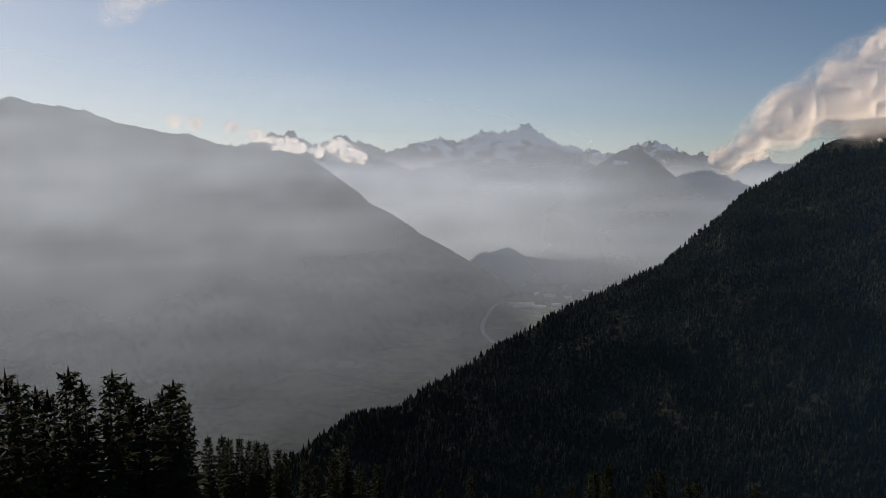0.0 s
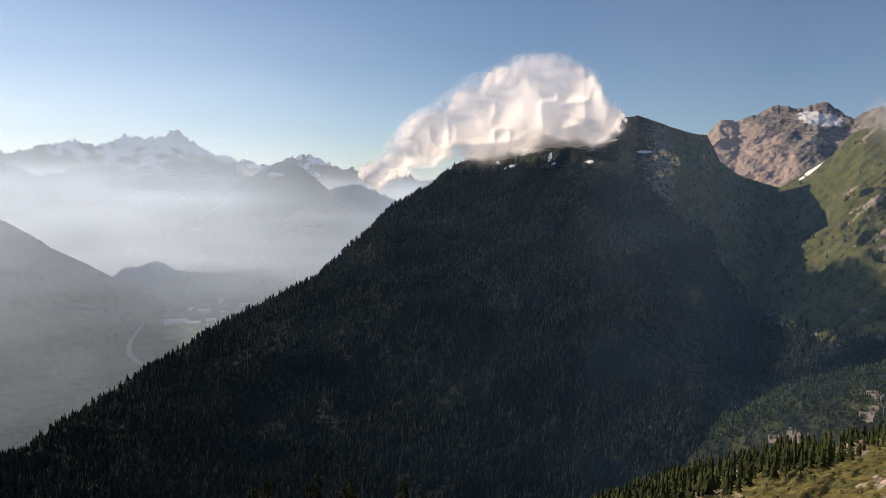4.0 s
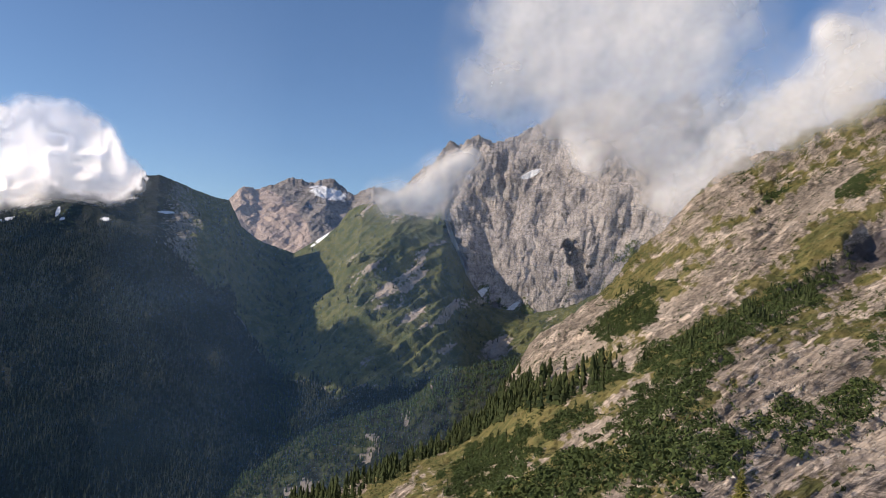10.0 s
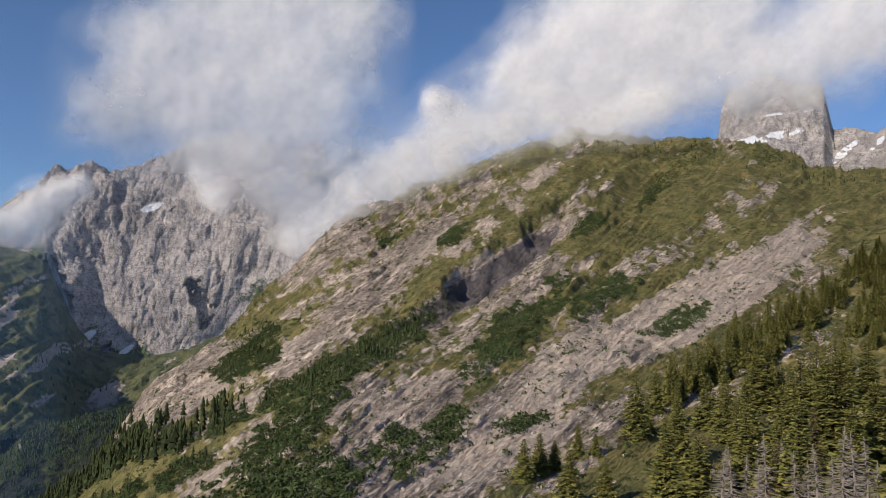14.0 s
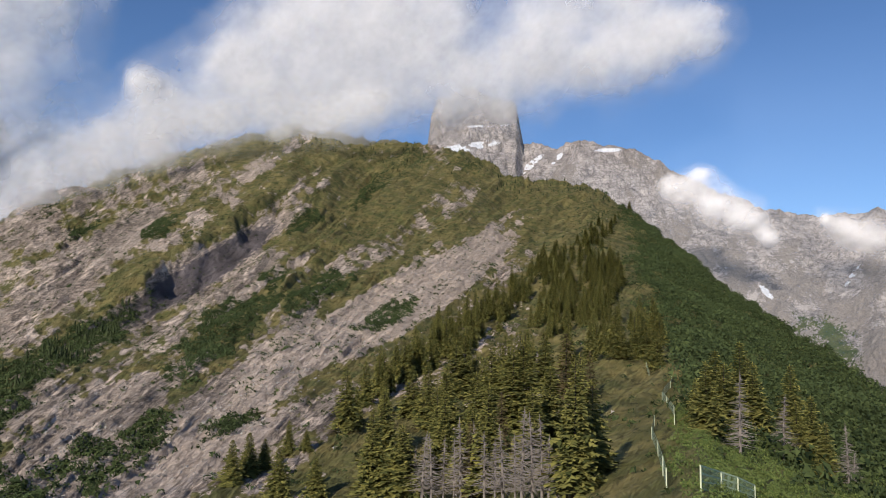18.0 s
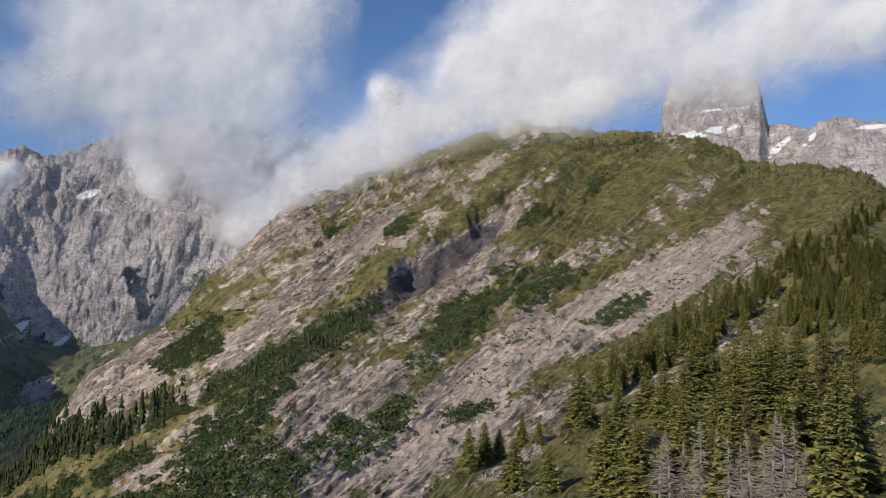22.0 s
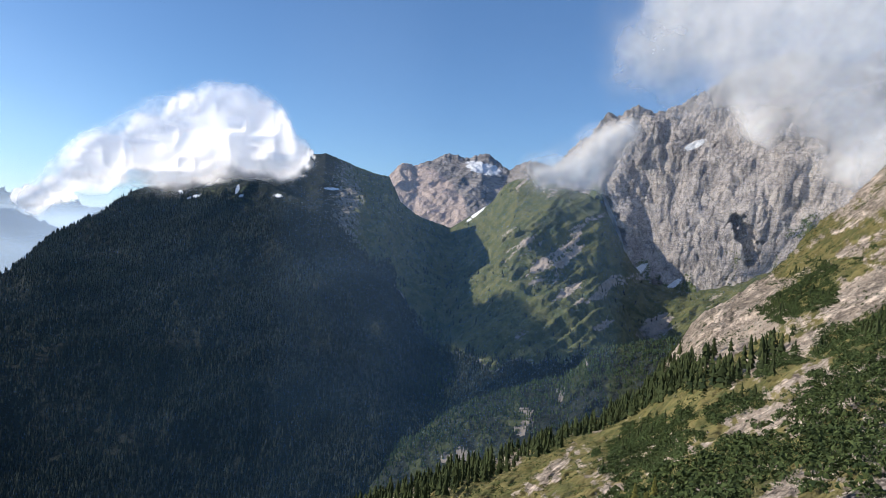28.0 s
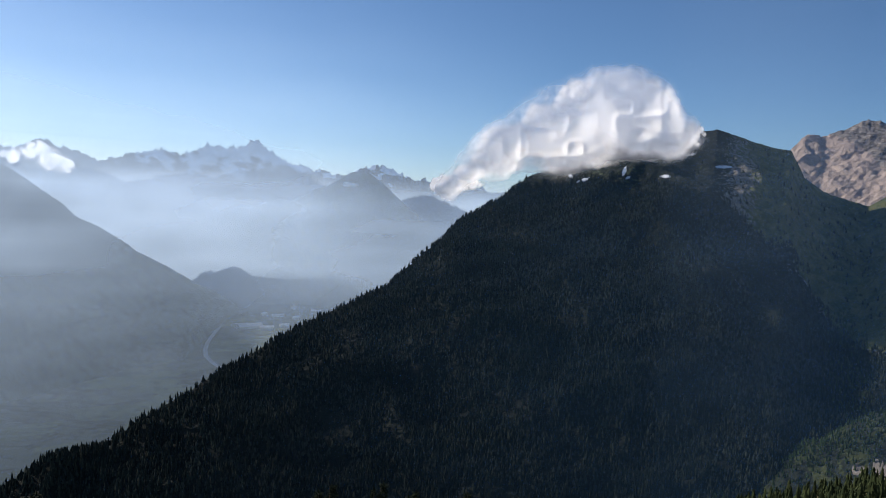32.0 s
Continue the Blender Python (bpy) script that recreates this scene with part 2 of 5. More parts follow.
def land_mat(name, rock=(0.30, 0.275, 0.25), rock2=(0.19, 0.18, 0.17), grass=(0.115, 0.13, 0.04), grass2=(0.06, 0.09, 0.025),
             scree=(0.34, 0.30, 0.265), grain=1.0, relief=1.0, strata=0.0, wood=None):
    """Bare rock with grass, scree and snow where the vertex covers say so, their edges broken by noise."""
    m, nt, out = make_mat(name)
    n = Net(nt)
    fine = n.noise(0.12 / grain, 8, 0.65)
    coarse = n.noise(0.012 / grain, 5, 0.6)
    fissure = n.noise(0.05 / grain, 6, 0.7, n.stretch(1, 1, 0.35), 0.6)
    rc = n.mix(n.span(coarse, 0.35, 0.65), rock, rock2)
    rc = n.mix(n.span(fissure, 0.52, 0.68), rc, tuple(q * 0.55 for q in rock2))
    rc = n.mix(n.span(fine, 0.55, 0.75), rc, tuple(min(1, q * 1.35) for q in rock))
    crack = n.math("ABSOLUTE", n.math("SUBTRACT", n.noise(0.028 / grain, 7, 0.62, n.stretch(1, 1, 0.45), 0.9), 0.5))
    rc = n.mix(n.span(crack, 0.0, 0.03, 0.75, 0.0), rc, tuple(q * 0.3 for q in rock2))
    ledge = n.math("ABSOLUTE", n.math("SUBTRACT", n.noise(0.02 / grain, 7, 0.62, n.stretch(0.3, 0.3, 2.4), 0.7), 0.5))
    rc = n.mix(n.span(ledge, 0.0, 0.022, 0.65, 0.0), rc, tuple(q * 0.35 for q in rock2))
    beds = fissure
    if strata:
        def drawn(along, across, seed):
            v = n.node("ShaderNodeCombineXYZ")
            for k, q in enumerate((n.math("MULTIPLY", n.attr("along"), along), n.math("MULTIPLY", n.attr("across"), across), seed)):
                n.put(v.inputs[k], q)
            return v.outputs[0]
        beds = n.noise(1.0, 9, 0.68, drawn(0.35 * strata, 1.3 * strata, 0.0), 0.9)
        thin = n.noise(1.0, 7, 0.66, drawn(0.8 * strata, 3.6 * strata, 4.0), 0.7)
        rc = n.mix(n.span(beds, 0.53, 0.66), rc, tuple(q * 0.8 for q in rock2))
        rc = n.mix(n.span(beds, 0.48, 0.38), rc, tuple(min(1, q * 1.25) for q in rock))
        seam = n.math("ABSOLUTE", n.math("SUBTRACT", thin, 0.5))
        rc = n.mix(n.span(seam, 0.0, 0.022, 0.7, 0.0), rc, tuple(q * 0.3 for q in rock2))
        rc = n.mix(n.span(thin, 0.58, 0.72, 0.0, 0.7), rc, tuple(min(1, q * 1.3) for q in rock))
        slab = n.node("ShaderNodeTexVoronoi", feature="DISTANCE_TO_EDGE")
        wob = n.node("ShaderNodeVectorMath", operation="ADD")
        n.put(wob.inputs[0], drawn(0.9 * strata, 2.6 * strata, 9.0))
        n.put(wob.inputs[1], n.node("ShaderNodeTexNoise").outputs["Color"])
        shift = wob.inputs[1].links[0].from_node
        n.put(shift.inputs["Vector"], drawn(1.2 * strata, 2.0 * strata, 2.0))
        n.put(slab.inputs["Vector"], wob.outputs[0])
        n.put(slab.inputs["Scale"], 1.3)
        gap = n.span(slab.outputs["Distance"], 0.0, 0.07, 1.0, 0.0)
        rc = n.mix(n.math("MULTIPLY", gap, 0.6), rc, tuple(q * 0.4 for q in rock2))
        seam = n.math("SUBTRACT", seam, n.math("MULTIPLY", gap, 0.03))
        beds = n.math("ADD", n.math("MULTIPLY", beds, 0.8), n.math("ADD", n.math("MULTIPLY", thin, -0.7), n.span(seam, 0.0, 0.04, 0.35, 0.0)))
    sc = n.mix(n.span(fine, 0.4, 0.62), scree, tuple(q * 0.78 for q in scree))
    gc = n.mix(n.span(n.noise(0.035 / grain, 6, 0.6), 0.38, 0.62), grass, grass2)
    gc = n.mix(n.span(fine, 0.5, 0.78), gc, tuple(q * 0.6 for q in grass2))
    gc = n.mix(n.span(n.noise(0.09 / grain, 7, 0.7), 0.56, 0.64, 0.0, 0.8), gc, tuple(q * 0.38 for q in grass2))
    jitter = n.math("ADD", n.math("MULTIPLY", n.math("SUBTRACT", fine, 0.5), 1.3), n.math("MULTIPLY", n.math("SUBTRACT", fissure, 0.5), 0.6))

    if strata:
        jitter = n.math("ADD", n.math("MULTIPLY", jitter, 0.6), n.math("MULTIPLY", beds, 0.5))
        jitter = n.math("SUBTRACT", jitter, 0.1)

    def edge(key):
        return n.span(n.math("ADD", n.attr(key), jitter), 0.42, 0.58)

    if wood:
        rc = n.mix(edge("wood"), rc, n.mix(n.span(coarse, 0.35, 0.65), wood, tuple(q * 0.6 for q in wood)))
    c = n.mix(edge("scree"), rc, sc)
    c = n.mix(edge("grass"), c, gc)
    c = n.mix(edge("snow"), c, (0.86, 0.87, 0.9))
    h = n.math("ADD", n.math("MULTIPLY", fine, 0.7), n.math("ADD", fissure, n.math("MULTIPLY", beds, -0.8 if strata else 0.0)))
    if strata:
        h = n.math("MULTIPLY", h, n.attr("reach"))
    n.surface(out, c, 0.92, n.bump(h, 0.9, 6.0 * relief), 0.15)
    return m


def plain_mat(name, c1, c2, scale, rough=0.9, bump=0.0, size=0.02, spec=0.2, vary=0.0):
    m, nt, out = make_mat(name)
    n = Net(nt)
    t = n.noise(scale, 6, 0.6)
    c = n.mix(n.span(t, 0.3, 0.7), c1, c2)
    if vary:
        info = n.node("ShaderNodeObjectInfo").outputs["Random"]
        c = n.mix(n.math("MULTIPLY", info, vary), c, tuple(q * 0.5 for q in c1))
    n.surface(out, c, rough, n.bump(t, bump, size) if bump else None, spec)
    return m


def island_mat(name, c1, c2, c3, scale):
    """Foliage of many separate trees in one mesh: each takes its own shade."""
    m, nt, out = make_mat(name)
    n = Net(nt)
    isl = n.node("ShaderNodeNewGeometry").outputs["Random Per Island"]
    c = n.mix(isl, c1, c2)
    c = n.mix(n.span(n.noise(scale, 4, 0.6), 0.45, 0.7), c, c3)
    c = n.mix(n.span(n.noise(scale * 0.3, 3, 0.6), 0.5, 0.62, 0.0, 0.5), c, tuple(q * 1.8 for q in c3))
    n.surface(out, c, 0.95, None, 0.1)
    return m


def cloud_mat(name, white=(0.465, 0.457, 0.452), size=1.0, ramp=0.85, curl=0.035, through=1.0):
    """Vapour: as dense as the vertex value says, with torn edges; light goes through it."""
    m, nt, out = make_mat(name)
    n = Net(nt)
    d = n.attr("vapour")
    t = n.noise(0.006 / size, 8, 0.52, None, 0.3)
    rim = n.math("MULTIPLY", n.math("SUBTRACT", t, 0.5), n.span(d, 0.0, 0.35, 0.2, 1.0))
    v = n.math("ADD", d, n.math("MULTIPLY", rim, 0.7))
    alpha = n.math("MULTIPLY", n.span(v, 0.0, ramp), n.span(d, 0.0, 0.2))
    alpha = n.math("MULTIPLY", alpha, 0.985)
    nrm = n.bump(t, curl, 40.0 * size)
    di = n.node("ShaderNodeBsdfDiffuse")
    tr = n.node("ShaderNodeBsdfTranslucent")
    for b, share in ((di, 1.0), (tr, through)):
        b.inputs["Color"].default_value = (*[q * share for q in white], 1)
        n.put(b.inputs["Normal"], nrm)
    both = n.node("ShaderNodeAddShader")
    n.put(both.inputs[0], di.outputs[0])
    n.put(both.inputs[1], tr.outputs[0])
    clear = n.node("ShaderNodeBsdfTransparent")
    res = n.node("ShaderNodeMixShader")
    n.put(res.inputs[0], alpha)
    n.put(res.inputs[1], clear.outputs[0])
    n.put(res.inputs[2], both.outputs[0])
    n.put(out.inputs[0], res.outputs[0])
    return m


M_CLIFF = land_mat("limestone", (0.58, 0.52, 0.48), (0.37, 0.335, 0.315), grain=0.75, relief=2.6)
# wood here: dark shale, with the gully's shadow put into its colour.
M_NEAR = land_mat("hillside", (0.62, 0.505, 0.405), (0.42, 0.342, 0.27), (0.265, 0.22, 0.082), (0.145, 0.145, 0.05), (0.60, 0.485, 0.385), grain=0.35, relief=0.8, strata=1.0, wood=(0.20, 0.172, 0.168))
# Grass and scree lowered: the gorge bank's shade is put into the colour.
M_FOREST_FLOOR = land_mat("shaded_wooded_slope", (0.03, 0.036, 0.026), (0.02, 0.024, 0.018), (0.062, 0.07, 0.028), (0.034, 0.042, 0.018), (0.26, 0.225, 0.19), grain=2.0)
M_FAR = land_mat("far_rock", (0.12, 0.12, 0.125), (0.07, 0.073, 0.08), grain=3.0, relief=1.0)
M_FAR_WOOD = land_mat("far_woods", (0.07, 0.08, 0.06), (0.045, 0.055, 0.04), (0.05, 0.07, 0.03), (0.03, 0.045, 0.02), grain=4.0, relief=2.0)
M_VALLEY = land_mat("valley_ground", (0.10, 0.11, 0.06), (0.06, 0.07, 0.04), (0.16, 0.17, 0.07), (0.06, 0.08, 0.03), (0.3, 0.28, 0.22), grain=5.0)
# Near-black needles: the unlit flank's shade is partly put into the colour.
M_TREES = island_mat("shaded_spruce_far", (0.007, 0.011, 0.009), (0.045, 0.053, 0.038), (0.011, 0.016, 0.012), 0.008)
# wood: forest floor, darkened along with the trees for that shade.
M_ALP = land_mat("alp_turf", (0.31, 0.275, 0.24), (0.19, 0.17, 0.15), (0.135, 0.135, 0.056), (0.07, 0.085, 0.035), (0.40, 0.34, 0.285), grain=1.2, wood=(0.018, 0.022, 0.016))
M_PEAK = land_mat("brown_rock", (0.38, 0.335, 0.305), (0.23, 0.208, 0.195), scree=(0.54, 0.43, 0.37), grain=1.6, relief=1.8)
M_CLOUD = cloud_mat("cloud_vapour")


def covers(**fields):
    """Cover attributes; those not named are nil."""
    def make(land):
        zero = np.zeros(land.S.shape)
        return [(key, fields[key](land) if key in fields else zero) for key in ("wood", "grass", "scree", "snow")]
    return make


def patch(land, a, el, wa, we, tilt=0.0):
    """A soft oval of cover round a bearing and height angle; tilt turns its long axis up to the right."""
    c, s_ = math.cos(radians(tilt)), math.sin(radians(tilt))
    x, y = land.A - a, land.EL - el
    u, v = (x * c + y * s_) / wa, (-x * s_ + y * c) / we
    return np.clip(1.5 - np.sqrt(u * u + v * v), 0, 1)


# ---- ground and distant land ----
FLOOR = -640.0
ga = np.linspace(0, 360, 181)
gr = np.concatenate([[1.0], np.geomspace(900, 4990, 60)])
GA, GR = np.meshgrid(ga, gr)
gp = np.stack([GR * np.sin(np.radians(GA)), GR * np.cos(np.radians(GA)), np.full(GA.shape, FLOOR)], -1)
field = fbm(gp[..., 0] / 160, gp[..., 1] / 160, 0, 3, 5)
tagged(grid_mesh("ground", gp, M_VALLEY, [("grass", smooth(-0.1, 0.3, field)), ("scree", np.zeros(GA.shape)), ("snow", np.zeros(GA.shape))]),
       "green and brown valley floor with fields and woods", kind="structure")

snow_range = Land("snow_range", [(-16.4, 2.0, 4960), (-14.8, 2.2, 4960), (-13.1, 2.9, 4960), (-11.4, 3.1, 4960), (-9.7, 2.0, 4960), (-8.0, 2.8, 4960), (-6.9, 2.7, 4960), (-4.6, 1.9, 4960),
    (-2.8, 2.1, 4960), (-1.1, 2.6, 4960), (0.0, 2.9, 4960), (1.1, 2.4, 4960), (2.9, 3.2, 4960), (4.2, 3.0, 4960), (5.7, 3.5, 4960), (6.6, 3.6, 4960),
    (7.4, 3.2, 4960), (8.3, 2.7, 4960), (9.4, 2.0, 4960), (11.1, 1.7, 4960), (13.2, 1.4, 4960), (15.0, 2.2, 4960), (16.1, 2.4, 4960), (17.1, 1.9, 4960),
    (18.1, 1.4, 4960), (19.9, 1.2, 4960), (22.7, 1.1, 4960), (26.0, 0.4, 4960)],
    [(-20, -7.7, 4790), (40, -7.7, 4790)], M_FAR, 0.05, 200, 0.85, 42, 150, 16, 80, 0.6, behind=0.004, seed=3, keep=0.6,
    cover=covers(snow=lambda L: np.clip(smooth(1.7, 2.2, L.EL + 2.2 * fbm(L.A * 1.5 + L.EL, L.EL * 2.0, 0, 4, 8)) * smooth(-3.5, 0.0, L.A) * 1.4, 0, 1)),
    label="jagged far mountain range with snowfields on its summits")
pyramid = Land("pyramid_peak", [(4.3, -4.9, 4620), (6.9, -1.8, 4620), (9.4, -0.5, 4620), (12.0, 0.8, 4620), (13.6, 1.8, 4620), (14.5, 2.0, 4620), (15.3, 1.7, 4620), (16.9, 0.4, 4620),
    (19.0, -1.3, 4620), (21.4, -3.7, 4620), (24.8, -5.2, 4620)],
    [(3, -8.3, 4500), (27, -8.3, 4500)], M_FAR_WOOD, 0.12, 100, 0.0, 25, 200, 0, 60, 0.05, behind=0.02, seed=5,
    cover=covers(snow=lambda L: patch(L, 13.6, 0.9, 0.7, 0.16)),
    label="hazy pyramid-shaped wooded peak across the valley")
mid_ridge = Land("mid_ridge", [(-13.2, -0.4, 4450), (-8.1, -0.5, 4450), (-5.5, -0.9, 4450), (-1.1, -0.7, 4440), (0.3, -1.6, 4440), (4.2, -2.0, 4430), (6.0, -2.4, 4420), (9.1, -3.5, 4410),
    (13.8, -5.6, 4390), (17.1, -7.0, 4370)],
    [(-16, -8.5, 4290), (20, -8.5, 4290)], M_FAR_WOOD, 0.12, 80, 0.05, 25, 200, 0, 60, 0.08, behind=0.02, seed=7,
    label="low hazy wooded ridge beyond the valley town")
side_ridge = Land("side_ridge", [(11.3, -8.2, 4280), (12.6, -7.3, 4280), (13.8, -6.0, 4280), (16.7, -4.9, 4280), (19.1, -4.0, 4280), (21.7, -3.1, 4280), (25.4, -1.6, 4280), (31.1, -0.8, 4280)],
    [(10, -8.9, 4150), (33, -8.9, 4150)], M_FAR_WOOD, 0.15, 80, 0.05, 25, 200, 0, 60, 0.08, behind=0.02, seed=8,
    label="hazy wooded spur running down to the valley floor")
left_mountain = Land("left_mountain", [(-75, 7.0, 2500), (-45, 7.0, 2500)] + [(-30.8, 4.9, 2600), (-30.2, 5.1, 2600), (-28.9, 4.7, 2600), (-27.5, 4.6, 2650), (-25.8, 4.3, 2700), (-24.0, 3.7, 2750), (-22.2, 3.4, 2800), (-20.7, 3.0, 2850),
    (-19.1, 2.9, 2900), (-17.2, 2.3, 2950), (-15.2, 1.9, 3000), (-12.7, 1.8, 3100), (-10.6, 1.3, 3200), (-8.9, 0.2, 3250), (-6.8, -1.3, 3350), (-5.5, -2.4, 3400),
    (-3.7, -3.3, 3500), (-1.1, -5.1, 3600), (1.6, -6.6, 3700), (4.3, -7.9, 3850), (5.4, -8.8, 3900), (6.3, -11.0, 3900)],
    [(-75, -28.0, 1600), (-31, -27.0, 1700), (-20, -26, 1850), (-10, -22.0, 2200), (-2, -17.0, 2500), (1.5, -13.3, 2750), (3.5, -10.8, 3400), (5, -9.6, 3800), (6, -9.4, 3870)], M_FAR_WOOD, 0.2, 180, 0.12, 40, 420, 0, 60, 0.18, behind=0.05, seed=11,
    cover=covers(grass=lambda L: np.clip(patch(L, 1.0, -14.6, 1.6, 0.5, 25) + patch(L, -2.6, -17.6, 1.6, 0.3, 30), 0, 1), scree=lambda L: np.clip(0.9 * patch(L, 0.2, -15.0, 1.2, 0.25, 25), 0, 1)),
    label="huge dark wooded mountainside veiled in morning haze")

# ---- the wooded mountain opposite, with its meadow bowl ----
TREELINE = [(-20, 4.0), (18, 4.0), (24, 1.6), (31.2, 1.7), (34.5, 1.6), (38.1, 1.4), (41.2, 0.4), (44.0, -1.4), (46.6, -3.2), (48.0, -6.0), (50.0, -8.3), (54.0, -9.6), (60.0, -9.0), (66.0, -8.0), (92.0, -9.0)]


def alp_beds(L):
    """Rock ribs drawn out up to the right on the spur."""
    return fbm((L.A + 1.2 * L.EL) * 0.25, (L.EL - 0.8 * L.A) * 1.1, 0, 5, 35)


def above_trees(L, wide=0.7):
    return smooth(-wide, wide, L.EL - line(TREELINE, L.A)[0] + 1.1 * fbm(L.A * 0.6, L.EL * 0.6, 0, 4, 79))


def bowl_scree(L):
    q = smooth(-9, -3, L.EL) * smooth(52, 56, L.A) * (0.25 + 1.7 * alp_beds(L))
    for a, el, wa, we, tilt in [(63, -0.5, 1.4, 0.8, 20), (56.8, 2.6, 1.6, 0.6, 50), (61.4, -0.5, 1.9, 0.7, -5), (49.6, -0.3, 1.3, 0.35, 5), (63.2, -5.6, 2.6, 0.16, 58), (54.6, -0.2, 2.2, 0.12, 42), (57.4, 0.4, 1.6, 0.1, 45), (47.6, 1.6, 1.6, 0.5, -50)]:
        q = q + 0.85 * patch(L, a, el, wa, we, tilt)
    return np.clip(q, 0, 1)


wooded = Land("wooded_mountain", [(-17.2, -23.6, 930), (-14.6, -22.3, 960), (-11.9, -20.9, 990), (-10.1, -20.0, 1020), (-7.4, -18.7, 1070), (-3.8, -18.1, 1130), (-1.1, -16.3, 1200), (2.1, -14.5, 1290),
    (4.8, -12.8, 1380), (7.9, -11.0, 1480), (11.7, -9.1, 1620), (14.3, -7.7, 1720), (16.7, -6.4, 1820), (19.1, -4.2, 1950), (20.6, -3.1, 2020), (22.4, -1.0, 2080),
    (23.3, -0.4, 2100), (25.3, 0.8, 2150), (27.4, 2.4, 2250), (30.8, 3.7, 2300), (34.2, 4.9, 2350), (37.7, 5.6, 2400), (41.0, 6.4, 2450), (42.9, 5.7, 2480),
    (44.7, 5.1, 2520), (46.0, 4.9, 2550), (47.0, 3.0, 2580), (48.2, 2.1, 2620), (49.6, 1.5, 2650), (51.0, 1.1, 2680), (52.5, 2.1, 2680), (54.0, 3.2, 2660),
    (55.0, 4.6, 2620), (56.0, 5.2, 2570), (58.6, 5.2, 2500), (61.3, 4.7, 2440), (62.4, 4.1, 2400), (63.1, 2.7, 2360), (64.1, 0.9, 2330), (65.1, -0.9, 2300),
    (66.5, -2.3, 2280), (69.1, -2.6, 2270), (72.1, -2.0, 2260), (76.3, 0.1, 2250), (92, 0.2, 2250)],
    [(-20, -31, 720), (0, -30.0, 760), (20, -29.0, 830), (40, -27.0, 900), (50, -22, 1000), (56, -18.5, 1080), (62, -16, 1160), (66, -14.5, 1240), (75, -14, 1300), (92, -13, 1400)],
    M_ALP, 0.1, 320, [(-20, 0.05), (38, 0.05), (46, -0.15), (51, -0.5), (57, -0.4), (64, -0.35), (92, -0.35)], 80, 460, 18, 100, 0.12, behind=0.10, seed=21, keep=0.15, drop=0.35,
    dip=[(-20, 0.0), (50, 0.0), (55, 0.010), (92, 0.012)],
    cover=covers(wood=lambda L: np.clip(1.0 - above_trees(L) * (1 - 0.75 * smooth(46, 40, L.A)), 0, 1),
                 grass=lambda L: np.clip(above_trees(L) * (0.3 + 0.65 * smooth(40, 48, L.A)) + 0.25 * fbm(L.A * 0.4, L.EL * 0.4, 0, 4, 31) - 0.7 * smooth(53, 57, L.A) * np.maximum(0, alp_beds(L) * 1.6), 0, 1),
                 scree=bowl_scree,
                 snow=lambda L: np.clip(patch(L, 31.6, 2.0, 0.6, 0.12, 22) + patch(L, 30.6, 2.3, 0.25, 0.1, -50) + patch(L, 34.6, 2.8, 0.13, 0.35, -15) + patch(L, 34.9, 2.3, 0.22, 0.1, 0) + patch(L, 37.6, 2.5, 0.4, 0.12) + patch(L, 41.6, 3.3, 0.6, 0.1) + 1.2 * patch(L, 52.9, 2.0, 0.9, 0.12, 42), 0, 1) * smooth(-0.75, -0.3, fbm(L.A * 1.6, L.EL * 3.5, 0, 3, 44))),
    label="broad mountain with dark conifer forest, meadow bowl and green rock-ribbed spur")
rock_peak = Land("rock_peak", [(44.0, 3.2, 3200), (46.0, 4.5, 3200), (46.8, 5.5, 3250), (48.1, 5.4, 3300), (50.2, 6.4, 3350), (51.5, 6.4, 3350), (53.2, 6.6, 3350), (54.3, 6.2, 3350),
    (55.3, 5.5, 3300), (55.9, 5.8, 3300), (56.8, 6.4, 3300), (58.6, 5.9, 3300), (61.2, 5.6, 3300)],
    [(40, -2, 2700), (64, -2, 2700)], M_PEAK, 0.08, 140, 0.1, 26, 120, 18, 90, 0.3, behind=0.04, seed=25, keep=0.6,
    cover=covers(snow=lambda L: np.clip(patch(L, 53.3, 5.6, 1.6, 0.5, -10) * 0.8, 0, 1), scree=lambda L: np.clip(2.4 * patch(L, 48.8, 2.8, 3.0, 1.9, -35), 0, 1)),
    label="craggy brown rock summit with snow patches and scree")
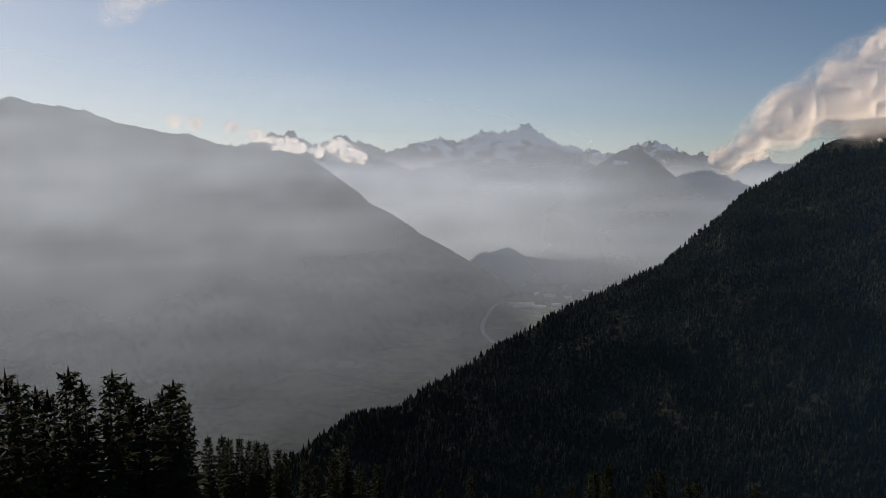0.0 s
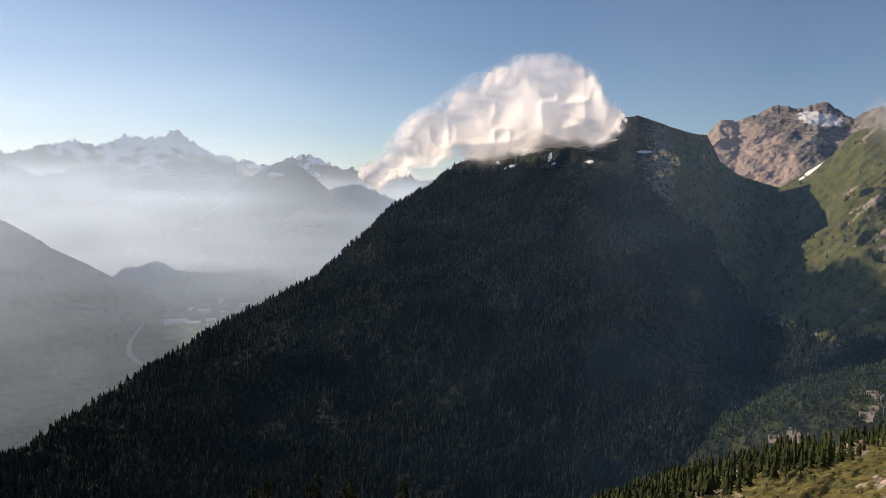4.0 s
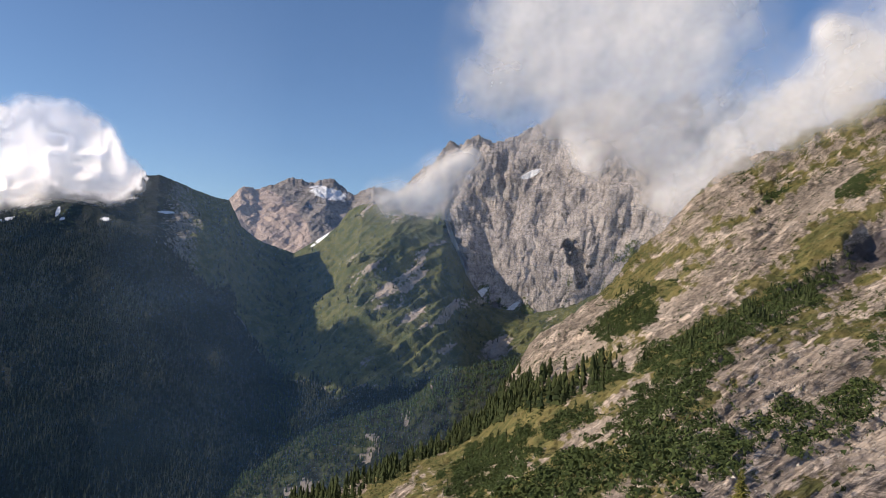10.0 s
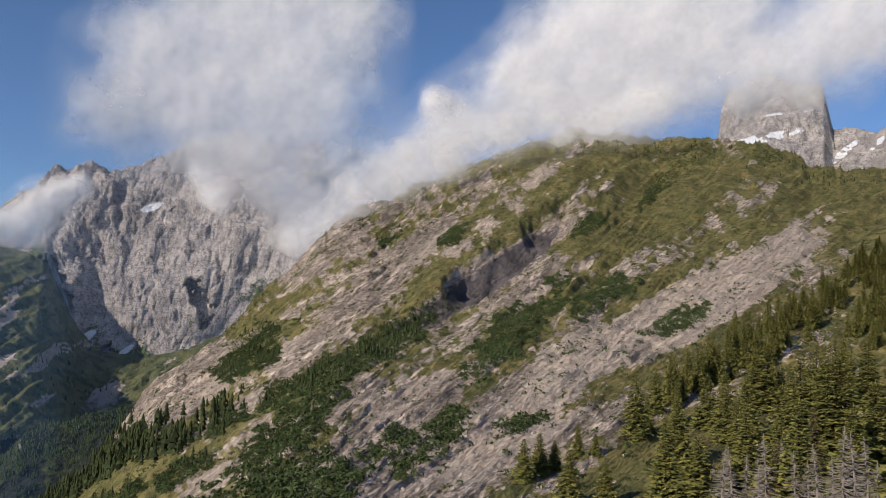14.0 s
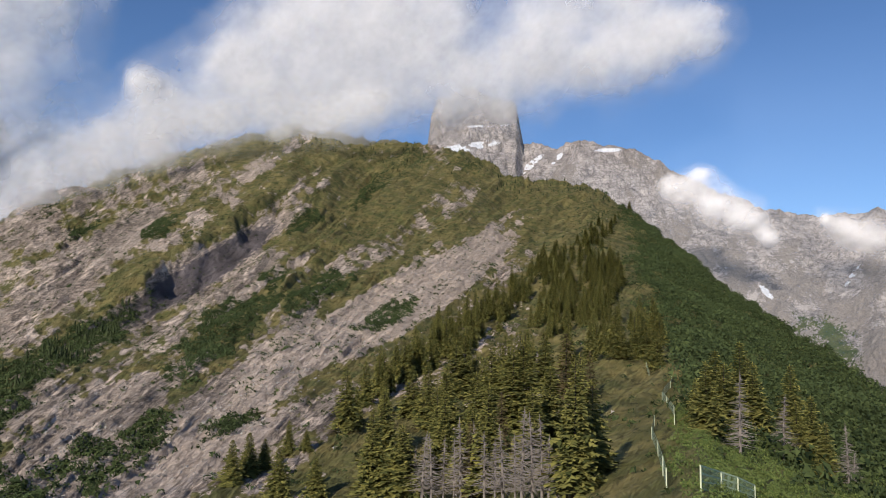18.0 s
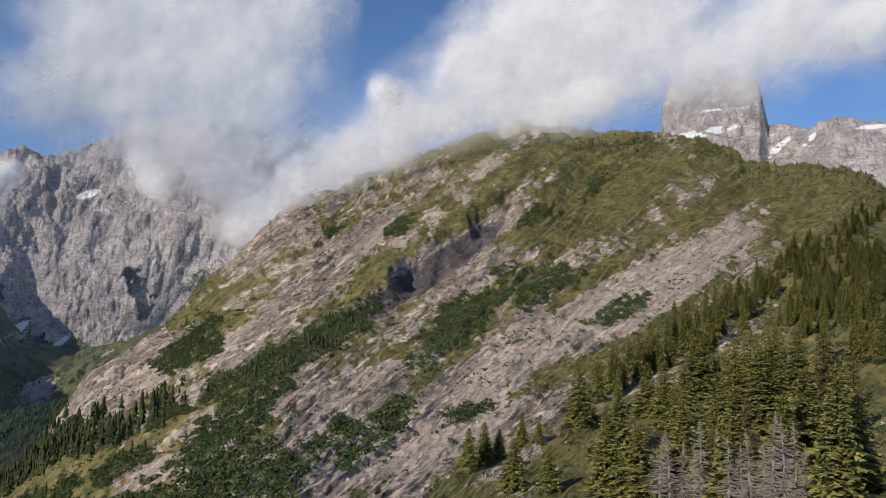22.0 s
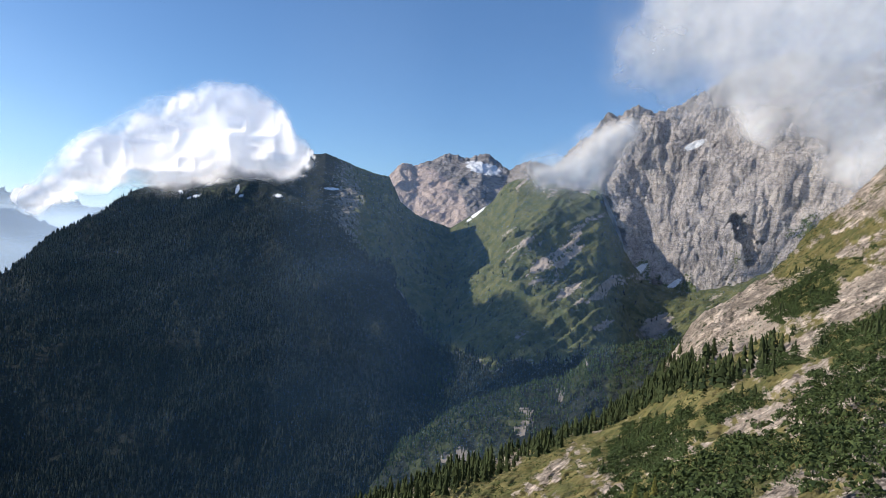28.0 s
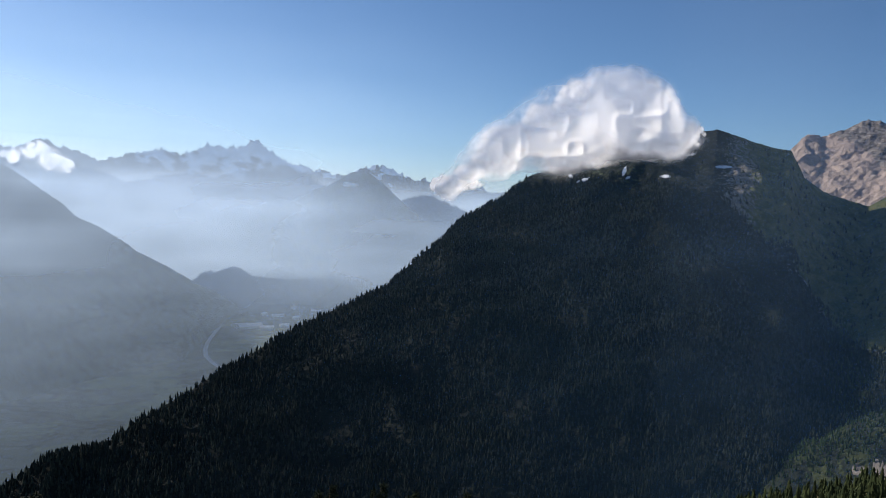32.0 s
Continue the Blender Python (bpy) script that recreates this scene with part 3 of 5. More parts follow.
cliff = Land("cliff_massif", [(58.5, 5.6, 2500), (60.1, 7.7, 2500), (61.4, 8.6, 2500), (62.6, 10.0, 2520), (63.9, 10.4, 2520), (66.1, 10.2, 2540), (68.2, 10.9, 2560), (69.9, 12.2, 2580),
    (72.7, 13.4, 2600), (75.1, 14.2, 2620), (78.4, 13.2, 2640), (79.6, 13.4, 2645), (80.3, 14.2, 2650), (81.2, 13.9, 2650), (82.2, 11.9, 2650), (84.9, 9.4, 2650)] + [(90, 6.0, 2650), (98, 4, 2650)],
    [(58.6, 3.4, 2420), (61.2, 4.0, 2400), (62.4, 3.4, 2330), (63.4, 1.1, 2310), (64.4, -1.1, 2280), (65.8, -3.2, 2260), (67.8, -3.9, 2250), (70.4, -3.3, 2240),
    (76.0, -0.7, 2220), (79.8, 1.6, 2200)] + [(98, -2, 2200)], M_CLIFF, 0.07, 320, 0.25, 18, 90, 46, 170, 0.5, behind=0.06, seed=33, keep=0.9,
    cover=covers(grass=lambda L: np.clip(0.75 * smooth(0.35, 0.0, L.S) * (0.5 + fbm(L.A, L.EL, 0, 4, 3)) , 0, 1),
                 snow=lambda L: np.clip(patch(L, 80.6, 12.8, 0.9, 0.22, -8) + patch(L, 69.0, 7.9, 0.8, 0.25, 25) + patch(L, 63.4, 2.2, 2.2, 0.16, -66) + patch(L, 65.4, -1.7, 0.9, 0.3, 40) + patch(L, 68, -2.6, 0.9, 0.2, 45), 0, 1)),
    pits=[(72.9, 1.3, 0.55, 1.9, 25, 48.0), (66.9, -2.6, 0.25, 0.8, 0, 45.0), (63.7, 1.0, 0.35, 3.0, 22, 40.0)],
    label="towering pale limestone cliff face with snow-filled gullies")
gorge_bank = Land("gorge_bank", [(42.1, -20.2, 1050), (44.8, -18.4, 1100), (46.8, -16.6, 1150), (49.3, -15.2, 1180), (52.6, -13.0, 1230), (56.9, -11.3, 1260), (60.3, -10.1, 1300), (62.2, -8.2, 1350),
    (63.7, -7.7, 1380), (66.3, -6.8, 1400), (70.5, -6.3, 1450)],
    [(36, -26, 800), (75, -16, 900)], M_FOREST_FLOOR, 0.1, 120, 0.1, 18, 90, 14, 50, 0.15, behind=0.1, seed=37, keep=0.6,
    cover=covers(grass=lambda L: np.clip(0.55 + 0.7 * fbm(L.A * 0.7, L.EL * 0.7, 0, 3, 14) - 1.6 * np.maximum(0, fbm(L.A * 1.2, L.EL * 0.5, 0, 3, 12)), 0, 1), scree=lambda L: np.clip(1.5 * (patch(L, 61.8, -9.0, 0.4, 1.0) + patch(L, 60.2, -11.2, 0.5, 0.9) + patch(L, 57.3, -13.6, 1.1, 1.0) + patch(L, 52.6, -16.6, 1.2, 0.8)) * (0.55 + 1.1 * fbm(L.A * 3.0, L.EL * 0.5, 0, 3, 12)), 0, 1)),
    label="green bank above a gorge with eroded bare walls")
grey_range = Land("grey_range", [(105.9, 12.5, 2700), (108.5, 13.1, 2700), (111.7, 14.4, 2700), (112.0, 17.0, 2700), (112.5, 18.3, 2700), (115.2, 19.2, 2700), (118.8, 17.7, 2700), (119.4, 14.9, 2700),
    (122.0, 14.4, 2650), (123.7, 15.1, 2600), (125.9, 14.6, 2600), (128.4, 14.0, 2600), (130.5, 12.7, 2550), (132.9, 11.3, 2500), (135.6, 10.1, 2500), (138.2, 9.1, 2450),
    (140.6, 8.4, 2450), (144.0, 8.8, 2400)] + [(150, 8, 2400), (160, 7, 2400)],
    [(100, -4, 2200), (125, -4, 2000), (145, -9, 1600), (160, -10, 1500)], M_CLIFF, 0.1, 240, 0.05, 25, 120, 30, 110, 0.3, behind=0.05, seed=41, keep=0.8,
    cover=covers(scree=lambda L: np.clip(0.35 + 0.8 * fbm(L.A * 0.8, L.EL * 0.5, 0, 4, 6) + smooth(0.8, 0.3, L.S) * 0.4, 0, 1),
                 snow=lambda L: np.clip(0.7 * patch(L, 116.5, 16.2, 2.0, 0.12, 2) + patch(L, 115, 14.6, 2.4, 0.3, 8) + patch(L, 120, 13.2, 1.2, 0.25, 40) + patch(L, 122, 13.6, 0.7, 0.2, 45) + patch(L, 126, 14.2, 1, 0.15) + patch(L, 137, 3.5, 0.7, 0.25, -50) + patch(L, 142.5, 4.5, 0.8, 0.15, 55), 0, 1) * smooth(-0.4, 0.05, fbm(L.A * 2.2, L.EL * 4.0, 0, 3, 46)),
                 grass=lambda L: np.clip(0.7 * patch(L, 140.5, 0.5, 4, 1.6, -50) + 0.5 * fbm(L.A * 0.8, L.EL * 0.8, 0, 4, 66), 0, 1) * smooth(134, 140, L.A) * smooth(3.5, 0.5, L.EL)),
    label="grey rocky mountain ridge with a block-shaped summit and snow patches")


# ---- the near hillside and its crest ----
def streak(L, seed, along=0.16, across=0.9, angle=36.0):
    """Noise drawn out along the dip of the rock, up to the right."""
    c, s_ = math.cos(radians(angle)), math.sin(radians(angle))
    u, v = L.A * c + L.EL * s_, -L.A * s_ + L.EL * c
    return fbm(u * along, v * across, 0, 5, seed)


def near_grass(L):
    g = 0.58 + 0.9 * streak(L, 51) + 0.35 * fbm(L.A * 0.5, L.EL * 0.5, 0, 4, 52) + 0.55 * fbm(L.A * 2.0 + L.EL, L.EL * 2.4, 0, 4, 54)
    g = g + 0.3 * smooth(5, 10, L.EL) * smooth(90, 98, L.A)
    g = g + 0.9 * smooth(-4, -9, L.EL) * smooth(100, 112, L.A) + 1.0 * smooth(119, 127, L.A + 0.4 * L.EL)
    g = g - 0.9 * patch(L, 105.5, -0.5, 15, 1.9, 33) - 1.0 * patch(L, 71.5, -5.5, 4, 2.0, 40) - 0.9 * patch(L, 86, -9, 6, 3.0, 42) + 0.8 * patch(L, 104.3, -3.4, 9, 0.7, 30)
    g = g - 0.6 * patch(L, 84, 1.5, 7, 1.2, 42) - 1.0 * patch(L, 94.8, 4.2, 6.5, 1.1, 35) - 0.5 * patch(L, 97, -9, 6, 1.5, 38)
    return np.clip(g, 0, 1)


def near_shale_shade(L):
    """Shale debris in the gully under the rib, darkened further for the shade there."""
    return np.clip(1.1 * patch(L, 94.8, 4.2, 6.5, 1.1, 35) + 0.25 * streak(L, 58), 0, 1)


def near_scree(L):
    return np.clip(-0.9 * patch(L, 94.8, 4.2, 6.5, 1.1, 35) + 0.25 + 0.6 * streak(L, 57) + 0.9 * patch(L, 105.5, -0.5, 15, 1.9, 33) + 0.6 * patch(L, 97, -9, 6, 1.5, 38) + 0.5 * patch(L, 93, 6, 6, 1.0, 40), 0, 1)


near = Land("near_hillside", [(-70, -30, 120), (-40, -30, 160), (-20, -27.5, 220), (0, -27.0, 260), (20, -27, 300), (30, -26, 330), (38, -24, 360)] + [(51.2, -18.0, 430), (55.5, -17.0, 440), (59.8, -14.9, 470), (64.0, -12.7, 500), (66.1, -11.1, 520), (68.1, -8.0, 560), (70.4, -4.8, 600), (73.6, -2.2, 640),
    (76.3, 0.9, 700), (79.3, 3.9, 760), (81.1, 6.2, 800), (83.2, 8.2, 840), (85.2, 9.5, 880), (88.3, 10.6, 900), (94.4, 13.2, 930), (101.1, 15.6, 960),
    (107.4, 14.6, 930), (110.0, 14.6, 900), (114.3, 14.3, 880), (116.6, 13.4, 860), (118.0, 12.3, 820), (120.3, 12.0, 800), (123.4, 11.6, 780), (124.6, 11.4, 770),
    (125.9, 10.5, 740), (128.4, 8.7, 680), (130.4, 7.0, 620), (132.4, 5.3, 560), (134.3, 3.6, 500), (136.8, 1.6, 430), (138.9, 0.1, 370), (141.0, -1.4, 310),
    (143.4, -3.5, 260)] + [(150, -9, 200), (165, -16, 150), (180, -20, 120)],
    [(-70, -40, 12), (0, -38, 14), (40, -34, 16), (60, -30, 18), (80, -26, 20), (100, -22, 40), (115, -20, 38), (124, -21, 20), (132, -19, 9), (138, -22, 10), (150, -24, 12), (180, -30, 12)],
    M_NEAR, 0.1, 420, 0.0, 13, 80, 3, 26, 0.25, True, covers(wood=near_shale_shade, grass=near_grass, scree=near_scree), (-70, 180), 0.25, 61, 0.8, fine=(38, 150), dip=0.009, scarps=[(95.0, 6.2, 9.5, 3.4, 9.5), (103.5, 11.0, 4.0, 1.5, 5.0)], outcrops=[(88, 8.5, 6, 2.4, 11.0), (71.5, -5.5, 4, 2.0, 9.0), (104, 6.2, 4, 0.6, 6.0), (109, 4.0, 4, 0.6, 5.0), (86, -9, 6, 2.6, 4.0), (117, -1, 2.5, 0.8, 3.0)],
    label="steep hillside of pale rock, scree and dry grass")


# ---- knoll under the eye ----
ka, kr = np.linspace(0, 360, 73), np.linspace(0.0, 1.0, 24)
KA, KS = np.meshgrid(ka, kr)
span_a = np.where(KA > 290, KA - 360, KA)
fe, fr = line([(-70, -40, 12), (0, -38, 14), (40, -34, 16), (60, -30, 18), (80, -26, 20), (100, -22, 40), (115, -20, 38), (124, -21, 20), (132, -19, 9), (138, -22, 10), (150, -24, 12), (180, -30, 12), (290, -40, 12)], span_a)
kz = -1.6 + (fr * np.tan(np.radians(fe)) + 1.6 - 2.5) * KS ** 1.7
kp = np.stack([fr * 1.12 * KS * np.sin(np.radians(KA)), fr * 1.12 * KS * np.cos(np.radians(KA)), kz + EYE], -1)
one = np.ones(KA.shape)
tagged(grid_mesh("knoll", kp, M_NEAR, [("grass", one), ("scree", one * 0), ("snow", one * 0)]), "grassy knoll at the top of the ridge", kind="structure")


# ---- trees by the thousand on far slopes ----
def conifer_stuff(name, points, heights, material, label, sides=5, tiers=2, seed=1):
    rng = np.random.default_rng(seed)
    n = len(points)
    vs, fs, base = [], [], 0
    ang = np.arange(sides) * 2 * np.pi / sides
    for k in range(tiers):
        lo = 0.08 + 0.84 * k / tiers
        hi = min(1.0, lo + 1.25 / tiers) if k < tiers - 1 else 1.0
        wid = 0.21 * (1 - 0.84 * k / tiers)
        turn = rng.random(n)[:, None] * 6.28
        wob = 0.55 + 0.9 * rng.random((n, sides))
        ring = np.stack([np.cos(ang + turn) * wid * wob, np.sin(ang + turn) * wid * wob, lo + 0.07 * (rng.random((n, sides)) - 0.5)], -1)
        tip = np.stack([np.zeros(n), np.zeros(n), np.full(n, hi)], -1)[:, None]
        vs.append(np.concatenate([ring, tip], 1))
        for i in range(sides):
            fs.append((base + i, base + (i + 1) % sides, base + sides))
        base += sides + 1
    v = np.concatenate(vs, 1) * heights[:, None, None] + points[:, None]
    f = (np.array(fs)[None] + (np.arange(n) * base)[:, None, None]).reshape(-1, 3)
    me = bpy.data.meshes.new(name)
    mesh_fill(me, v.reshape(-1, 3), f, False)
    me.materials.append(material)
    return tagged(new(name, me), label, "forest", kind="stuff")


rng = np.random.default_rng(4)
below = 1 - above_trees(wooded, 0.9)
flank = smooth(55, 50, wooded.A)
clump = 0.75 + 1.1 * fbm(wooded.A * 0.45, wooded.EL * 0.45, 0, 4, 77)
bushy = patch(wooded, 50.4, -10.5, 1.2, 3.0, 8)
wood_mask = np.clip(below * clump, 0.012, 1) * flank
pts = wooded.scatter(56000, wood_mask, rng)
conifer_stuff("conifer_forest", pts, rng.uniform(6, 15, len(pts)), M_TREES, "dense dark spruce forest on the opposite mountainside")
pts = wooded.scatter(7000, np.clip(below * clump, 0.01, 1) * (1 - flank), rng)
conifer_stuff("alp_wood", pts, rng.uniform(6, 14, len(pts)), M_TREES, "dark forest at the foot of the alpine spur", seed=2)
M_BANK = island_mat("bank_leaves", (0.016, 0.028, 0.012), (0.055, 0.075, 0.026), (0.03, 0.045, 0.017), 0.01)
pts = gorge_bank.scatter(4200, 0.3 + smooth(0.5, 0.9, gorge_bank.S), rng)
pts = np.concatenate([pts, wooded.scatter(1800, bushy, rng)])
conifer_stuff("bank_wood", pts, rng.uniform(4, 9, len(pts)), M_BANK, "green wood on the bank above the gorge")


# ---- haze in the valleys, stood in by tinted sheets ----
def haze_sheet(name, ring, profile, mat, label, nv=60):
    """An upright tinted sheet standing in for aerial haze, along knots (bearing, distance, strength), as dense with
    height angle as the profile says.
    """
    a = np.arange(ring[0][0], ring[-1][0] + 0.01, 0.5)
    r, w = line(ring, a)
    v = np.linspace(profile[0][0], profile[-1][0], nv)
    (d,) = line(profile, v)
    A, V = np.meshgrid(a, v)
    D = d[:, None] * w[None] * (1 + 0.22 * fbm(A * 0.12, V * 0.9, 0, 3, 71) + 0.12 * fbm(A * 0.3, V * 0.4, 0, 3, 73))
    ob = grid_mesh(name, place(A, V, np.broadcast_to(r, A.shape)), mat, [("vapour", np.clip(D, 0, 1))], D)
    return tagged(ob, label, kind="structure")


def haze_sheet_mat(name, tint):
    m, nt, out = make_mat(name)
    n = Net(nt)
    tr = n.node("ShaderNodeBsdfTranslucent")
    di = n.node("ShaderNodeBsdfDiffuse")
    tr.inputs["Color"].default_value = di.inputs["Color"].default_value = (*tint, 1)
    # Normals face the sun, so a sheet's haze is lit alike however it stands.
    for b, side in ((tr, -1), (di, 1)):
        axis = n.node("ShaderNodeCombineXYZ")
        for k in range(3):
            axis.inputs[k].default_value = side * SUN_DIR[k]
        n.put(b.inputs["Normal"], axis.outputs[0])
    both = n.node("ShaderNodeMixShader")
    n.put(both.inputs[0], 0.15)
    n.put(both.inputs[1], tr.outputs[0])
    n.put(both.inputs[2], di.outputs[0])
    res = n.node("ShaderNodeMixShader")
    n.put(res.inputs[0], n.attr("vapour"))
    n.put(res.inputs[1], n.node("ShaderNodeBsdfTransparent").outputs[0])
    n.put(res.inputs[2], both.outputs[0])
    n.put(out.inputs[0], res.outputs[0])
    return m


M_HAZE_SHEET = haze_sheet_mat("haze_sheet_tint", (0.58, 0.745, 1.0))
haze_sheet("mist_far", [(-30, 4750, 1), (40, 4750, 1)], [(-8.0, 0.6), (-3, 0.75), (-0.5, 0.7), (0.7, 0.3), (1.5, 0.06), (2.6, 0.0)], M_HAZE_SHEET, "pale morning haze before the far range")
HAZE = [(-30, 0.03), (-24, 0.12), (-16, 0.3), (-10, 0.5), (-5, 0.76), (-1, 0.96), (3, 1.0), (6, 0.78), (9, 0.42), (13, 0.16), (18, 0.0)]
haze_sheet("mist_valley", [(-30, 2740, 0.3), (-20, 2980, 0.35), (-12, 3220, 0.4), (-8, 3390, 0.46), (-4, 3560, 0.52), (0, 3750, 0.56), (3, 3870, 0.55), (6, 3960, 0.45), (16, 4000, 0.0)], [(-14, 0.35), (-10, 0.55), (-5, 0.8), (-1, 1.0), (0.4, 0.8), (1.3, 0.3), (2.4, 0.06), (3.6, 0.0)], M_HAZE_SHEET, "pale sunlit haze behind the dark mountainside")
haze_sheet("mist_mouth", [(1, 3000, 0.0), (5, 3000, 0.12), (10, 3000, 0.38), (16, 3000, 0.5), (26, 3000, 0.52), (33, 3000, 0.46), (42, 3000, 0.0)], [(-13, 0.25), (-9, 0.45), (-5, 0.7), (-2.5, 0.72), (-0.5, 0.55), (1, 0.22), (2.6, 0.06), (4, 0.0)], M_HAZE_SHEET, "pale sunlit haze filling the main valley")
haze_sheet("mist_hollow", [(-75, 1000, 0.58), (-24, 1010, 0.54), (-16, 1060, 0.5), (-8, 1200, 0.43), (0, 1420, 0.35), (6, 1600, 0.31), (12, 1850, 0.26), (20, 2150, 0.13), (30, 2400, 0.0)], HAZE, M_HAZE_SHEET, "thin haze above the valley mouth")
# Blue tint of a sheet stands in for the air over the side valley.
M_HAZE_BLUE = haze_sheet_mat("blue_haze_tint", (0.22, 0.5, 1.0))
haze_sheet("mist_near", [(-20, 680, 0.0), (0, 680, 0.003), (12, 690, 0.009), (26, 700, 0.017), (38, 720, 0.025), (52, 800, 0.034), (64, 900, 0.03), (75, 950, 0.0)], [(-32, 0.7), (-20, 0.85), (-10, 0.9), (-3, 1.0), (3, 0.9), (7, 0.4), (12, 0.0)], M_HAZE_BLUE, "faint blue haze over the side valley")
haze_sheet("mist_cliff", [(36, 1100, 0.0), (48, 1100, 0.09), (60, 1100, 0.12), (76, 1100, 0.13), (96, 1100, 0.10), (112, 1100, 0.10), (122, 1100, 0.06), (140, 1100, 0.05), (165, 1100, 0.0)], [(-24, 0.0), (-14, 0.1), (-5, 0.4), (1, 0.9), (5, 1.0), (10, 0.9), (16, 0.7), (22, 0.0)], M_HAZE_SHEET, "thin pale haze before the cliff")



# ---- clouds ----
def billow(x, y, z, octaves, seed):
    """Rounded heaps with sharp creases between them, about -0.6 to 1."""
    total, amp = 0, 1.0
    for k in range(octaves):
        total = total + amp * (np.abs(vnoise(x * 2 ** k, y * 2 ** k, z, seed + k)) * 2 - 0.55)
        amp *= 0.55
    return total


def cloud(name, r, blobs, label, seed, puff=45.0, step=0.13, layers=2, thick=120.0, mat=None, thin=0.0, heaped=False, crisp=0.0, rim=3.0, wander=1.0):
    """A bank of vapour at a distance: blobs (bearing, height angle, radius) in degrees give its outline."""
    top = None
    q = np.array(blobs)
    fq = 0.42 * max(1.0, 1.7 / q[:, 2].mean())
    lo_a, hi_a = (q[:, 0] - q[:, 2]).min() - rim, (q[:, 0] + q[:, 2]).max() + rim
    lo_e, hi_e = (q[:, 1] - q[:, 2]).min() - rim, (q[:, 1] + q[:, 2]).max() + rim
    U, V = np.meshgrid(np.arange(lo_a, hi_a, step), np.arange(lo_e, hi_e, step))
    for k in range(layers):
        wu = U + wander * 0.9 * fbm(U * 0.3, V * 0.3, 1.5 + k, 4, seed + 7)
        wv = V + wander * 0.7 * fbm(U * 0.3, V * 0.3, 5.5 + k, 4, seed + 8)
        body, low = np.zeros(U.shape), np.zeros(U.shape)
        grow = (0.84 if heaped else 0.95) if k == 0 else (1.15 if heaped else 1.4)
        for x, y, w in blobs:
            g = np.exp(-(((wu - x) ** 2 + ((wv - y) * 1.15) ** 2) / (grow * w) ** 2))
            body = body + g
            low = low + g * (wv - y) / w
        low = low / (body + 1e-6)
        body = 1 - np.exp(-1.15 * body)
        rag = fbm(U * 0.33, V * 0.4, k * 3.1, 6, seed + k, 0.6)
        heap = billow(U * fq, V * fq * 1.1, 2.2 + 0.4 * k, 5, seed + 31)
        d = body * 1.6 - 0.34 - thin + (0.62 * heap if heaped and k == 0 else 0.5 * rag) * smooth(0.02, 0.4, body)
        if crisp and k == 0:
            d = np.where(d > 0, d * (1 + crisp * smooth(-0.6, 0.5, low)), d)
        d = d * (1.0 if k == 0 else 0.45)
        edge = smooth(lo_a, lo_a + 2, U) * smooth(hi_a, hi_a - 2, U) * smooth(lo_e, lo_e + 2, V) * smooth(hi_e, hi_e - 2, V)
        d = np.clip(d * edge, 0, 1)
        lump = 0.45 * billow(U * fq, V * fq * 1.1, 2.2, 2, seed + 31) if heaped else fbm(U * 0.3, V * 0.3, 7.7 + k, 3, seed + 20, 0.4)
        dist = r - k * thick - puff * 3.2 * np.sqrt(body) - puff * 0.45 * lump * body
        ob = grid_mesh("bank" if top else name, place(U, V, dist), mat or M_CLOUD, [("vapour", d)], d)
        if top is None:
            top = tagged(ob, label, "cloud")
        else:
            ob.parent = top
    return top


def cloud_shade_base(top, a, r, wide, deep, z, seed, mat):
    """A level sheet added inside a cloud, with depth away from the eye, placed to shade the land below."""
    U, V = np.meshgrid(np.linspace(-1, 1, 90), np.linspace(-1, 1, 70))
    d = np.clip(2.2 * (1 - np.hypot(U, V)) + 0.7 * fbm(U * 3, V * 3, 0, 4, seed), 0, 1) * smooth(1.0, 0.85, np.abs(U)) * smooth(1.0, 0.85, np.abs(V))
    q = np.radians(a + wide * U)
    R = r + deep * V
    ob = grid_mesh("underside", np.stack([R * np.sin(q), R * np.cos(q), z + 20 * fbm(U * 3, V * 3, 3, 3, seed + 1)], -1), mat, [("vapour", d)], d)
    ob.parent = top
    return ob


M_CLOUD_BRIGHT = cloud_mat("bright_vapour", (0.70, 0.68, 0.67), 0.7, 0.6, 0.03)
M_CLOUD_WISP = cloud_mat("thin_vapour", (0.68, 0.655, 0.63), 0.8, 1.2, 0.02)
M_CLOUD_VEIL = cloud_mat("veil_vapour", (0.53, 0.515, 0.505), 1.2, 1.25, 0.012)
M_CLOUD_BANK = cloud_mat("bank_vapour", (0.47, 0.46, 0.455), 0.8, 1.2, 0.015)
summit_cloud = cloud("summit_cloud", 1600, [(24.8, 4.6, 1.3), (26.6, 5.5, 1.7), (29, 6.6, 2.0), (31.5, 7.5, 2.2), (33.4, 8.5, 1.7), (35.8, 8.0, 1.8), (37.2, 6.4, 1.7), (39.0, 5.4, 1.3), (33, 5.4, 2.3), (29, 4.4, 2.0), (25.2, 3.0, 1.7), (31, 4.4, 1.8), (37.5, 5.0, 1.4), (22.6, 2.0, 1.4), (20.8, 1.0, 1.2), (36, 5.4, 1.6)],
    "bright white cumulus cloud resting on the wooded summit", 201, puff=40, thick=30, mat=M_CLOUD_BRIGHT, thin=0.0, heaped=True, crisp=0.8, step=0.09, wander=0.6)
# Hidden sheet, set where its shadow falls on the green spur.
cloud_shade_base(summit_cloud, 33.0, 1740, 7.2, 250, 125.0, 281, cloud_mat("dense_vapour", (0.62, 0.605, 0.59), 0.7, 0.6, 0.03, 0.15))
